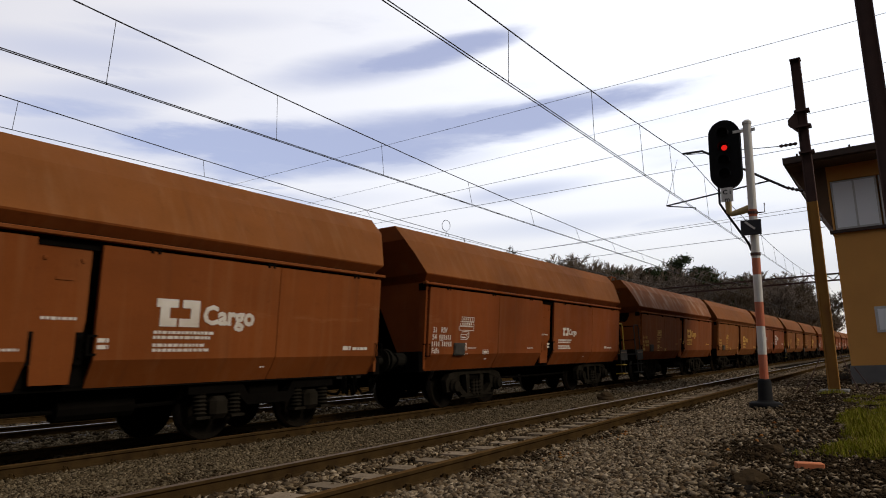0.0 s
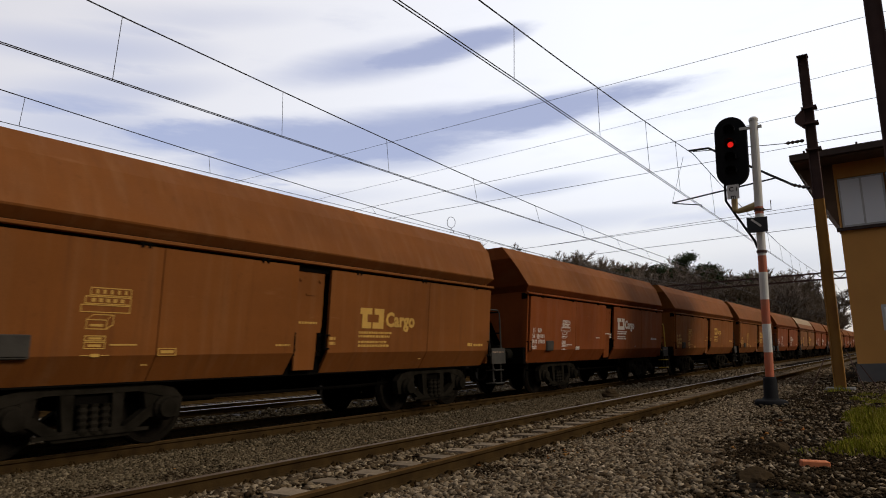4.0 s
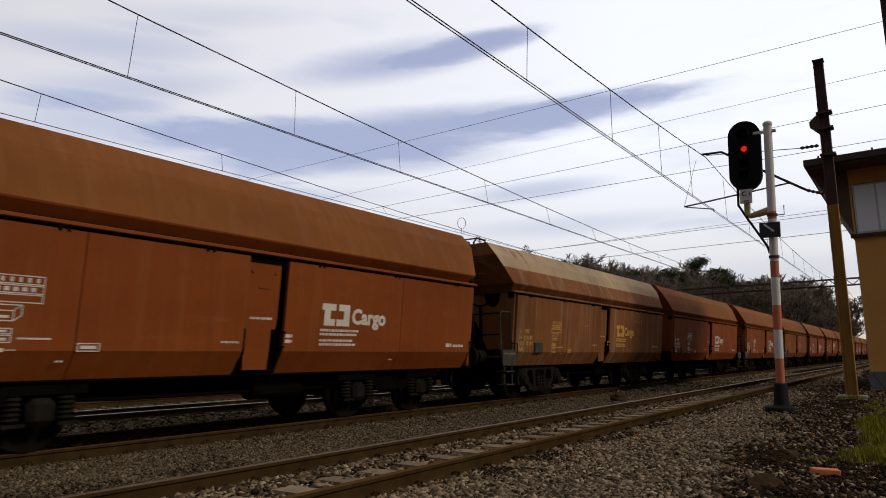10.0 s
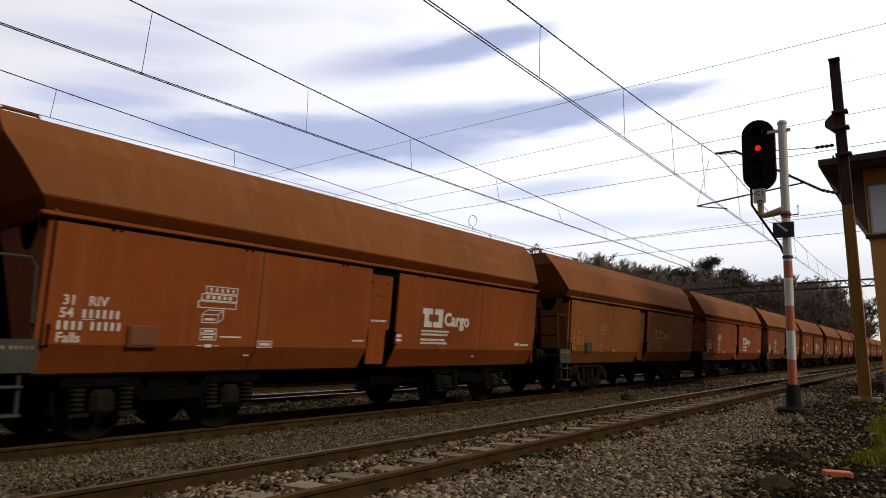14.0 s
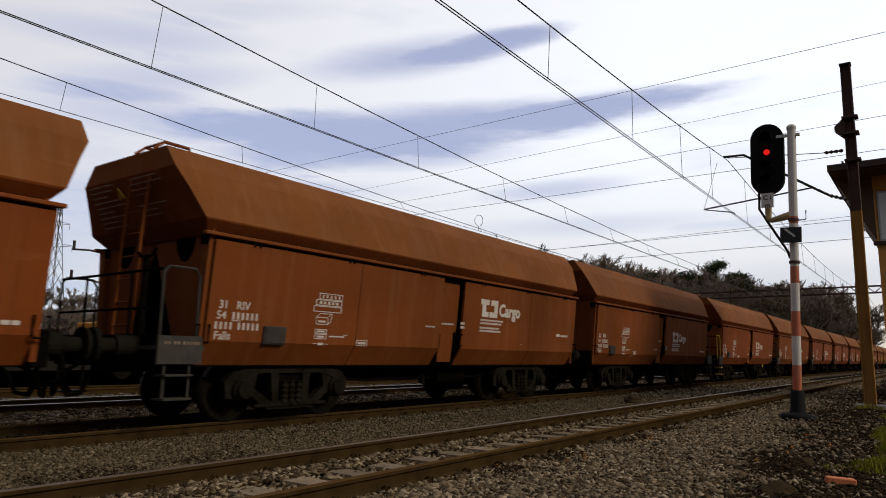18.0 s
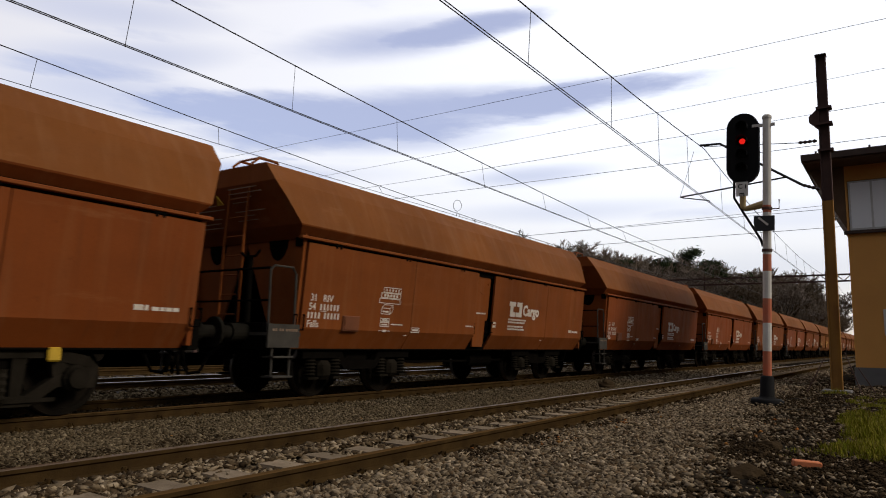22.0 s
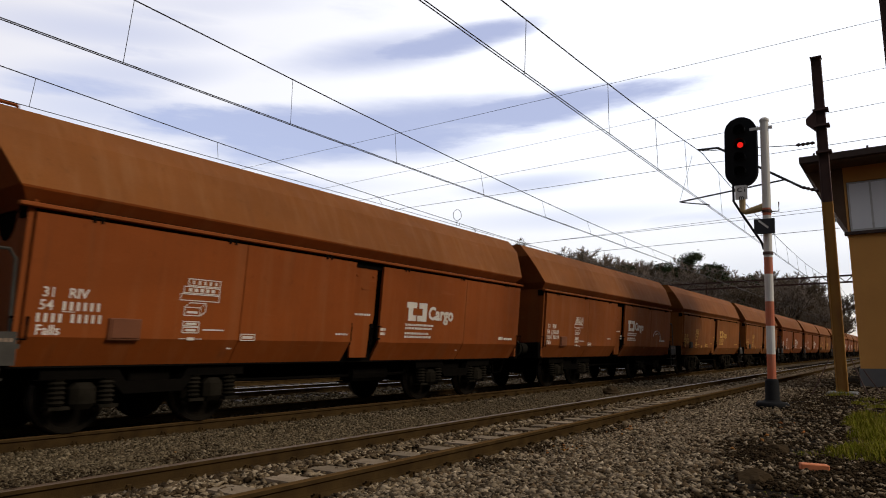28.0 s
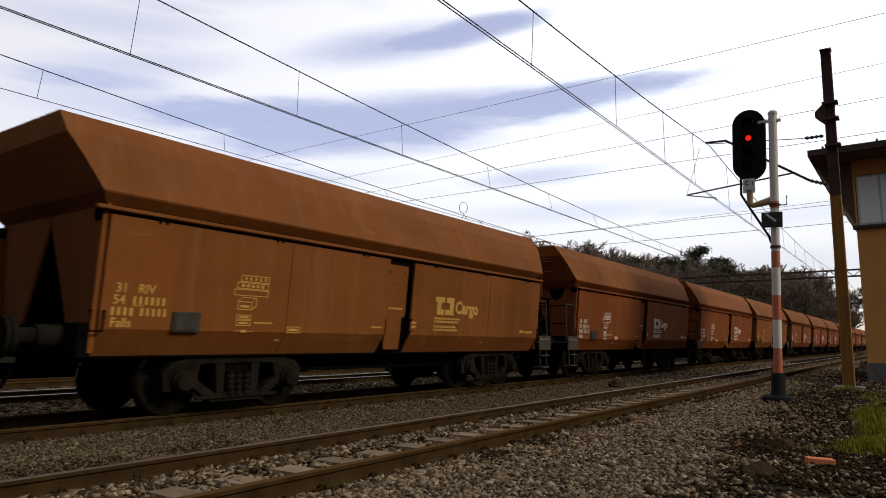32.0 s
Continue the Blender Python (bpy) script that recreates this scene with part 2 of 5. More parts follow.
M = {
    "red": paint("oxide_red_paint", (0.232, 0.056, 0.0095), 0.62, dust_amount=0.12, rust_amount=0.3),
    "dark_red": paint("darkened_red_paint", (0.212, 0.053, 0.010), 0.66, dust_amount=0.14, rust_amount=0.4),
    "brown": paint("brown_paint_dusty", (0.208, 0.057, 0.011), 0.7, dust_amount=0.14, rust_amount=0.4),
    "olive": paint("olive_brown_paint", (0.215, 0.072, 0.015), 0.72, dust_amount=0.18, rust_amount=0.45),
    # slightly lighter, yellower tan than the body paints, for the upper hopper sides
    "dust": paint("tan_upper_paint", (0.218, 0.075, 0.018), 0.78, dust=(0.32, 0.18, 0.085), dust_amount=0.16, rust=(0.14, 0.05, 0.016), rust_amount=0.4),
    "grey": paint("faded_pale_paint", (0.40, 0.29, 0.18), 0.8, dust=(0.46, 0.38, 0.27), dust_amount=0.5, rust=(0.23, 0.095, 0.038), rust_amount=1.0, streak_scale=0.45),
    "streak": paint("brown_paint_scraped", (0.215, 0.072, 0.017), 0.7, dust=(0.40, 0.29, 0.20), dust_amount=0.7, rust_amount=0.5, streak_scale=0.45),
    "rain": paint("rain_streaked_brown_paint", (0.215, 0.080, 0.024), 0.75, dust=(0.32, 0.22, 0.14), dust_amount=0.6, rust_amount=0.35),
    # grime black of the underframe, also used to paint the shade in gaps
    "under": material("underframe_grime_and_gap_shade", (0.007, 0.006, 0.005), 0.9, specular=0.1, second=(0.004, 0.0035, 0.003), scale=3, bump=0.2),
    "wheel": material("wheel_steel_dark", (0.008, 0.007, 0.006), 0.85, specular=0.1, second=(0.014, 0.011, 0.008), scale=4),
    "bogie": material("bogie_frame_dusty", (0.024, 0.020, 0.015), 0.9, specular=0.1, second=(0.008, 0.007, 0.005), scale=4, bump=0.2),
    "tread": material("bright_wheel_tread", (0.16, 0.14, 0.12), 0.45, 0.8),
    "plate": material("grey_platform_paint", (0.066, 0.060, 0.051), 0.85, specular=0.15, second=(0.038, 0.034, 0.029), scale=5),
    "yellow": material("yellow_handrail_paint", (0.62, 0.40, 0.03), 0.55, scale=8),
    "rail_side": material("rusty_rail", (0.064, 0.039, 0.015), 0.9, specular=0.06, second=(0.030, 0.018, 0.008), scale=5, bump=0.2),
    "rail_top": material("worn_rail_head", (0.13, 0.095, 0.065), 0.42, 0.3, specular=0.5, second=(0.10, 0.06, 0.03), scale=2, stretch=(1, 0.2, 1)),
    "rail_dull": material("dull_rail_head", (0.095, 0.056, 0.022), 0.85, specular=0.08, second=(0.08, 0.043, 0.017), scale=2, stretch=(1, 0.2, 1)),
    "sleeper": material("weathered_concrete_sleeper", (0.27, 0.21, 0.147), 0.95, specular=0.05, second=(0.15, 0.115, 0.078), scale=6, random=0.2, bump=0.4),
    "wood": material("dark_timber_sleeper", (0.06, 0.045, 0.033), 0.9, second=(0.035, 0.027, 0.021), scale=6, random=0.2),
    "white_mark": material("white_lettering", (0.72, 0.68, 0.62), 0.7, second=(0.55, 0.48, 0.40), scale=3),
    "cream_mark": material("yellowed_lettering", (0.62, 0.36, 0.07), 0.7, second=(0.50, 0.28, 0.06), scale=3),
    "ghost_mark": material("faded_orange_lettering", (0.42, 0.17, 0.045), 0.75, second=(0.33, 0.13, 0.045), scale=3),
    "mast_white": material("white_mast_enamel", (0.72, 0.71, 0.68), 0.5, second=(0.58, 0.55, 0.50), scale=3, stretch=(1, 1, 0.4)),
    "mast_red": material("red_mast_enamel", (0.55, 0.13, 0.06), 0.55, second=(0.45, 0.16, 0.09), scale=4),
    "black": material("matt_black_paint", (0.010, 0.010, 0.011), 0.8, specular=0.12, scale=5),
    "rust": material("rusted_steel_mast", (0.10, 0.055, 0.045), 0.85, second=(0.07, 0.04, 0.035), scale=3, bump=0.3),
    "ochre": material("ochre_mast_paint", (0.40, 0.20, 0.035), 0.75, second=(0.26, 0.12, 0.03), scale=2.5, stretch=(1, 1, 0.4)),
    "render": material("ochre_render_wall", (0.70, 0.345, 0.09), 0.9, second=(0.60, 0.29, 0.08), scale=0.8, bump=0.2),
    "plinth": material("grey_cement_plinth", (0.17, 0.165, 0.16), 0.9, scale=3, bump=0.3),
    "roof": material("dark_roof_fascia", (0.07, 0.045, 0.035), 0.8, second=(0.05, 0.035, 0.03), scale=4),
    "soffit": material("brown_soffit_boards", (0.14, 0.085, 0.05), 0.85, scale=4),
    "trim_white": material("white_window_frame", (0.62, 0.62, 0.60), 0.5, scale=6),
    "wire": material("weathered_copper_wire", (0.035, 0.035, 0.038), 0.7),
    "glass_ins": material("insulator_glaze", (0.05, 0.03, 0.028), 0.25),
    "ground": material("earth_and_gravel", (0.024, 0.019, 0.014), 0.95, specular=0.04, second=(0.012, 0.010, 0.008), scale=0.9, grain=28, grain_amount=0.45, bump=0.8),
    "brick": material("red_brick", (0.62, 0.20, 0.08), 0.9, second=(0.50, 0.16, 0.07), scale=9),
    "bark": material("grey_bark", (0.055, 0.046, 0.039), 0.95, second=(0.05, 0.042, 0.036), scale=2),
    "shine": material("bright_rail_head", (0.36, 0.34, 0.31), 0.42, 0.8, scale=3, stretch=(1, 0.2, 1)),
    "orange": material("orange_machine_paint", (0.70, 0.27, 0.02), 0.5, scale=2),
    "hatch_red": material("dark_red_hatch_paint", (0.17, 0.055, 0.02), 0.65, scale=4),
    "pale_gravel": material("pale_trodden_gravel", (0.30, 0.265, 0.215), 0.95, specular=0.05, second=(0.20, 0.175, 0.14), scale=0.5, grain=9, grain_amount=0.3, bump=0.4),
    "faint_mark": material("dirty_lettering", (0.30, 0.22, 0.16), 0.8, second=(0.16, 0.09, 0.05), scale=5),
    "pipe": material("cream_bracket_paint", (0.50, 0.38, 0.18), 0.6, second=(0.38, 0.27, 0.12), scale=4),
    "board": material("dark_grey_board", (0.030, 0.031, 0.036), 0.6, scale=6),
    "buffer": material("grey_buffer_housing", (0.018, 0.0165, 0.013), 0.8, specular=0.1, second=(0.010, 0.009, 0.0075), scale=5),
    "lamp": glow("red_signal_light", (0.80, 0.015, 0.010), 1.0),
}
M["stone"] = island_material("ballast_stones", [(0.016, 0.011, 0.007), (0.066, 0.045, 0.026), (0.120, 0.086, 0.050), (0.250, 0.190, 0.120), (0.026, 0.018, 0.011), (0.085, 0.057, 0.032), (0.380, 0.300, 0.200)])
M["tan_stone"] = island_material("grey_brown_fine_ballast", [(0.030, 0.022, 0.013), (0.086, 0.065, 0.038), (0.125, 0.096, 0.058), (0.170, 0.132, 0.082), (0.050, 0.037, 0.022), (0.100, 0.072, 0.042), (0.240, 0.190, 0.122)])
M["grey_stone"] = island_material("grey_verge_stones", [(0.036, 0.026, 0.017), (0.110, 0.082, 0.052), (0.175, 0.134, 0.088), (0.260, 0.202, 0.135), (0.022, 0.016, 0.011), (0.125, 0.084, 0.048), (0.370, 0.295, 0.205)])
# much darker ballast palette, used for the strip under the train
M["dark_stone"] = island_material("dark_ballast", [(0.010, 0.008, 0.006), (0.026, 0.020, 0.013), (0.042, 0.032, 0.021), (0.064, 0.049, 0.032), (0.016, 0.012, 0.008), (0.030, 0.022, 0.014), (0.095, 0.075, 0.050)])
M["clod"] = island_material("dark_soil", [(0.016, 0.011, 0.007), (0.032, 0.021, 0.012), (0.050, 0.034, 0.019), (0.022, 0.016, 0.009)])
M["grass"] = island_material("spring_grass", [(0.095, 0.115, 0.009), (0.20, 0.20, 0.014), (0.27, 0.215, 0.045), (0.14, 0.16, 0.011), (0.17, 0.12, 0.035)], 0.7, 0.0)
M["needles"] = island_material("pine_needles", [(0.040, 0.055, 0.028), (0.064, 0.080, 0.038), (0.050, 0.065, 0.038)], 0.8, 0.0)
M["twigs"] = island_material("bare_twigs", [(0.150, 0.112, 0.080), (0.195, 0.150, 0.108), (0.112, 0.090, 0.062)], 0.95, 0.0)
M["dusk_twigs"] = island_material("greyish_bare_twigs", [(0.200, 0.162, 0.134), (0.250, 0.202, 0.165), (0.150, 0.124, 0.102)], 0.95, 0.0)
M["leaves"] = island_material("dry_leaves", [(0.24, 0.085, 0.028), (0.30, 0.15, 0.045), (0.18, 0.075, 0.03)], 0.8, 0.0)
gm = bpy.data.materials.new("window_glass")
gm.use_nodes = True
gb = gm.node_tree.nodes["Principled BSDF"]
gb.inputs["Base Color"].default_value = (0.90, 0.92, 0.94, 1)
gb.inputs["Roughness"].default_value = 0.25
gb.inputs["Specular IOR Level"].default_value = 0.8
M["glass"] = gm


# ---- mesh tools ----
def finish(name, bm, mat, parent=None, label="", smooth=False):
    me = bpy.data.meshes.new(name)
    bmesh.ops.recalc_face_normals(bm, faces=bm.faces)
    bm.to_mesh(me)
    bm.free()
    for mm in mat if isinstance(mat, (list, tuple)) else [mat]:
        me.materials.append(mm)
    if smooth:
        for p in me.polygons:
            p.use_smooth = True
    ob = new(name, me)
    if parent:
        ob.parent = parent
    if label:
        ob["label"] = label
    return ob


def part(name, bm, mat, parent, label="", smooth=False):
    return finish(name, bm, mat, parent, label, smooth)


def thing(name, m, label, category, group="", kind=""):
    ob = new(name)
    ob.empty_display_size = 0.2
    ob.matrix_basis = m
    return tagged(ob, label, category, group, kind)


def box(bm, x0, x1, y0, y1, z0, z1, bevel=0.0):
    vs = [bm.verts.new((x, y, z)) for x in (x0, x1) for y in (y0, y1) for z in (z0, z1)]
    fs = [bm.faces.new([vs[i] for i in f]) for f in ((0, 1, 3, 2), (4, 6, 7, 5), (0, 4, 5, 1), (2, 3, 7, 6), (0, 2, 6, 4), (1, 5, 7, 3))]
    if bevel:
        es = list({e for f in fs for e in f.edges})
        bmesh.ops.bevel(bm, geom=es, offset=bevel, segments=1, affect="EDGES")
    return bm


def B(*a, bevel=0.0):
    return box(bmesh.new(), *a, bevel=bevel)


def loft(bm, loops, cap=True):
    rows = [[bm.verts.new(p) for p in lp] for lp in loops]
    k = len(rows[0])
    for a, b in zip(rows, rows[1:]):
        for i in range(k):
            bm.faces.new((a[i], a[(i + 1) % k], b[(i + 1) % k], b[i]))
    if cap:
        bm.faces.new(rows[0])
        bm.faces.new(rows[-1])
    return bm


def prism(bm, outline, axis, a, b):
    """A plate: an outline of two coordinates, pulled along the axis from a to b."""
    def at(p, d):
        return {"x": (d, p[0], p[1]), "y": (p[0], d, p[1]), "z": (p[0], p[1], d)}[axis]
    return loft(bm, [[at(p, a) for p in outline], [at(p, b) for p in outline]])


def tube(bm, pts, r, k=6, cap=True):
    pts = [Vector(p) for p in pts]
    loops = []
    for i, p in enumerate(pts):
        d = ((pts[min(i + 1, len(pts) - 1)] - p).normalized() + (p - pts[max(i - 1, 0)]).normalized())
        d = d.normalized() if d.length > 1e-6 else Vector((0, 0, 1))
        u = d.cross(Vector((0, 0, 1)) if abs(d.z) < 0.9 else Vector((1, 0, 0))).normalized()
        v = d.cross(u)
        rr = r[i] if isinstance(r, (list, tuple)) else r
        loops.append([p + rr * (math.cos(2 * math.pi * j / k) * u + math.sin(2 * math.pi * j / k) * v) for j in range(k)])
    return loft(bm, loops, cap)


def disc_x(bm, x0, x1, y, z, r, k=24):
    ring = [(y + r * math.cos(2 * math.pi * i / k), z + r * math.sin(2 * math.pi * i / k)) for i in range(k)]
    return prism(bm, ring, "x", x0, x1)


def turned(bm, profile, axis="x", k=24, centre=(0, 0, 0)):
    """A body of revolution: profile of (along, radius)."""
    loops = []
    for a, r in profile:
        lp = []
        for i in range(k):
            c, s = r * math.cos(2 * math.pi * i / k), r * math.sin(2 * math.pi * i / k)
            p = {"x": (a, c, s), "y": (c, a, s), "z": (c, s, a)}[axis]
            lp.append((p[0] + centre[0], p[1] + centre[1], p[2] + centre[2]))
        loops.append(lp)
    return loft(bm, loops)


def letters(text, size, bold=0.0):
    cu = bpy.data.curves.new("lettering", "FONT")
    cu.body, cu.size, cu.extrude = text, size, 0.0015
    cu.resolution_u = 2
    cu.offset = bold
    ob = bpy.data.objects.new("lettering", cu)
    me = bpy.data.meshes.new_from_object(ob)
    bm = bmesh.new()
    bm.from_mesh(me)
    bpy.data.objects.remove(ob)
    return bm


# ---- ground, ballast and tracks ----
GROUND = -0.25
TRACK_A, TRACK_B, TRACK_C = -4.70, -9.37, -14.60
GAUGE = 0.7535


def ground_height(x, y):
    r = math.hypot(x, y)
    z = GROUND + 0.03 * noise.noise((x * 0.7, y * 0.7, 0.3)) + 0.05 * noise.noise((x * 0.2, y * 0.2, 2.0))
    if min(abs(x - TRACK_A), abs(x - TRACK_B)) < 1.0:
        z = GROUND + 0.3 * (z - GROUND)
    if x > -3.0:
        z += 0.09 * min(1, (x + 3.0) / 1.2)
        z += 0.07 * min(1, (x + 3.0) / 1.5) * max(0.0, noise.noise((x * 1.7, y * 1.2, 5.0)))
    if r > 80:
        z = GROUND - 0.1
    return z


def ground_sheet():
    def axis(lo, hi, fine_lo, fine_hi, step):
        v = list(np.arange(fine_lo, fine_hi + step / 2, step))
        d, p = step, fine_hi
        while p < hi:
            d *= 1.5
            p += d
            v.append(min(p, hi))
        d, p = step, fine_lo
        while p > lo:
            d *= 1.5
            p -= d
            v.insert(0, max(p, lo))
        return v
    xs, ys = axis(-2500, 2500, -18, 4, 0.3), axis(-2500, 2500, 3, 36, 0.3)
    verts = [(x, y, ground_height(x, y)) for y in ys for x in xs]
    n = len(xs)
    faces = [(j * n + i, j * n + i + 1, (j + 1) * n + i + 1, (j + 1) * n + i) for j in range(len(ys) - 1) for i in range(n - 1)]
    me = bpy.data.meshes.new("ground")
    me.from_pydata(verts, [], faces)
    me.materials.append(M["ground"])
    for p in me.polygons:
        p.use_smooth = True
    tagged(new("ground", me), "earth and dark gravel between the railway tracks", "ground", kind="structure")


ground_sheet()

RAIL = [(-0.07, -0.16), (0.07, -0.16), (0.07, -0.145), (0.012, -0.12), (0.012, -0.05), (0.035, -0.035), (0.035, -0.006), (0.028, 0.0), (-0.028, 0.0), (-0.035, -0.006), (-0.035, -0.035), (-0.012, -0.05), (-0.012, -0.12), (-0.07, -0.145)]


def sleeper_mesh():
    bm = bmesh.new()
    tops = [(-1.25, -0.185), (-1.05, -0.155), (-0.48, -0.155), (-0.28, -0.158), (0, -0.160), (0.28, -0.158), (0.48, -0.155), (1.05, -0.155), (1.25, -0.185)]
    loops = [[(x, -0.16, -0.36), (x, -0.13, z), (x, 0.13, z), (x, 0.16, -0.36)] for x, z in tops]
    loft(bm, loops)
    return bm


def clip_mesh():
    bm = bmesh.new()
    for s in (-1, 1):
        box(bm, s * 0.10 - 0.05, s * 0.10 + 0.05, -0.07, 0.07, -0.168, -0.135)
        tube(bm, [(s * 0.11, -0.05, -0.13), (s * 0.14, -0.02, -0.10), (s * 0.07, 0.0, -0.115), (s * 0.14, 0.02, -0.10), (s * 0.11, 0.05, -0.13)], 0.012, 5)
        turned(bm, [(-0.15, 0.022), (-0.085, 0.022)], "z", 6, (s * 0.115, 0, 0))
    return bm


def rail_track(number, xc, head, label, y0, y1, near=110, clips=45, tie="sleeper"):
    tr = thing("rail_track_%d" % number, pose(xc, 0, 0), label, "track", kind="structure")
    for s in (1, -1):
        r = bmesh.new()
        prism(r, [(s * GAUGE + a, b) for a, b in RAIL], "y", y0, y1)
        ob = part("rail", r, [M["rail_side"], M["rail_dull"] if s > 0 and number == 1 else head], tr, "rusty steel rail with a worn head")
        for p in ob.data.polygons:
            if p.center.z > -0.004 and abs(p.normal.y) < 0.5:
                p.material_index = 1
    sl = part("sleeper", sleeper_mesh(), M[tie], tr)
    cl = part("rail_clip", clip_mesh(), M["rail_side"], tr)
    ys = [y0 + 0.3 + 0.6 * i for i in range(int((y1 - y0) / 0.6))]
    close = sorted((y for y in ys if y > 2), key=abs)[:near]
    first = True
    for i, y in enumerate(close):
        o = sl if first else new("sleeper", sl.data)
        o.parent, o.location, o.rotation_euler = tr, (random.uniform(-0.02, 0.02), y + random.uniform(-0.02, 0.02), random.uniform(-0.008, 0.0)), (0, 0, random.uniform(-0.01, 0.01))
        if i < clips:
            for s in (1, -1):
                c = cl if first else new("rail_clip", cl.data)
                c.parent, c.location = tr, (s * GAUGE, y, 0)
                first = False
        first = False
    rest = [y for y in ys if y not in close]
    bm = bmesh.new()
    for y in rest:
        box(bm, -1.25, 1.25, y - 0.12, y + 0.12, -0.3, -0.175)
    tagged(part("sleepers_beyond", bm, M[tie], tr), kind="stuff")
    return tr


rail_track(1, TRACK_A, M["rail_top"], "railway track with rusty rails on concrete sleepers", -30, 260)
rail_track(2, TRACK_B, M["rail_dull"], "railway track under the freight train", -60, 420)
rail_track(3, TRACK_C, M["shine"], "railway track with bright rail heads behind the train", -30, 260, 70, 0, "wood")
rail_track(4, -19.6, M["rail_dull"], "outer railway track behind the train", -30, 200, 50, 0, "wood")


def yard_road():
    """Pale trodden gravel along the yard beyond the outer tracks."""
    bm = bmesh.new()
    rng = random.Random(4)
    ys = [-20 + 4 * i for i in range(45)]
    left = [bm.verts.new((-46.0 + rng.uniform(-1, 1), y, GROUND + 0.045)) for y in ys]
    right = [bm.verts.new((-21.9 + rng.uniform(-0.4, 0.4), y, GROUND + 0.045)) for y in ys]
    for i in range(len(ys) - 1):
        bm.faces.new((left[i], right[i], right[i + 1], left[i + 1]))
    bmesh.ops.solidify(bm, geom=bm.faces[:], thickness=0.12)
    tagged(finish("yard_road", bm, M["pale_gravel"]), "pale trodden gravel strip beyond the tracks", "road", kind="structure")


yard_road()


def stones(name, label, count, place, size, mat, seed):
    """Loose angular stones in one mesh."""
    rng = np.random.default_rng(seed)
    xy, z = place(rng, count)
    n = len(xy)
    octa = np.array([(1, 0, 0), (0, 1, 0), (-1, 0, 0), (0, -1, 0), (0, 0, 0.55), (0, 0, -0.55)], float)
    v = np.repeat(octa[None], n, 0) * rng.uniform(0.55, 1.4, (n, 1, 3)) + rng.uniform(-0.30, 0.30, (n, 6, 3)) * np.array([1, 1, 0.6])
    s = size * np.minimum(rng.lognormal(0, 0.30, (n, 1, 1)), 1.9) * 0.58
    v *= s
    a, b = rng.uniform(0, 6.28, n), rng.uniform(-0.7, 0.7, n)
    ca, sa, cb, sb = np.cos(a), np.sin(a), np.cos(b), np.sin(b)
    rx = np.stack([np.stack([np.ones(n), 0 * a, 0 * a], 1), np.stack([0 * a, cb, -sb], 1), np.stack([0 * a, sb, cb], 1)], 1)
    rz = np.stack([np.stack([ca, -sa, 0 * a], 1), np.stack([sa, ca, 0 * a], 1), np.stack([0 * a, 0 * a, np.ones(n)], 1)], 1)
    v = np.einsum("nij,nkj->nki", rz @ rx, v)
    v[:, :, 0] += xy[:, 0:1]
    v[:, :, 1] += xy[:, 1:2]
    v[:, :, 2] += z[:, None] + 0.25 * s[:, :, 0]
    tris = np.array([(0, 1, 4), (1, 2, 4), (2, 3, 4), (3, 0, 4), (1, 0, 5), (2, 1, 5), (3, 2, 5), (0, 3, 5)])
    f = (tris[None] + 6 * np.arange(n)[:, None, None]).reshape(-1)
    me = bpy.data.meshes.new(name)
    me.vertices.add(6 * n)
    me.vertices.foreach_set("co", v.reshape(-1))
    me.loops.add(len(f))
    me.loops.foreach_set("vertex_index", f.astype(np.int32))
    me.polygons.add(8 * n)
    me.polygons.foreach_set("loop_start", np.arange(0, 24 * n, 3, dtype=np.int32))
    me.update(calc_edges=True)
    me.materials.append(mat)
    return tagged(new(name, me), label, "gravel", kind="stuff")


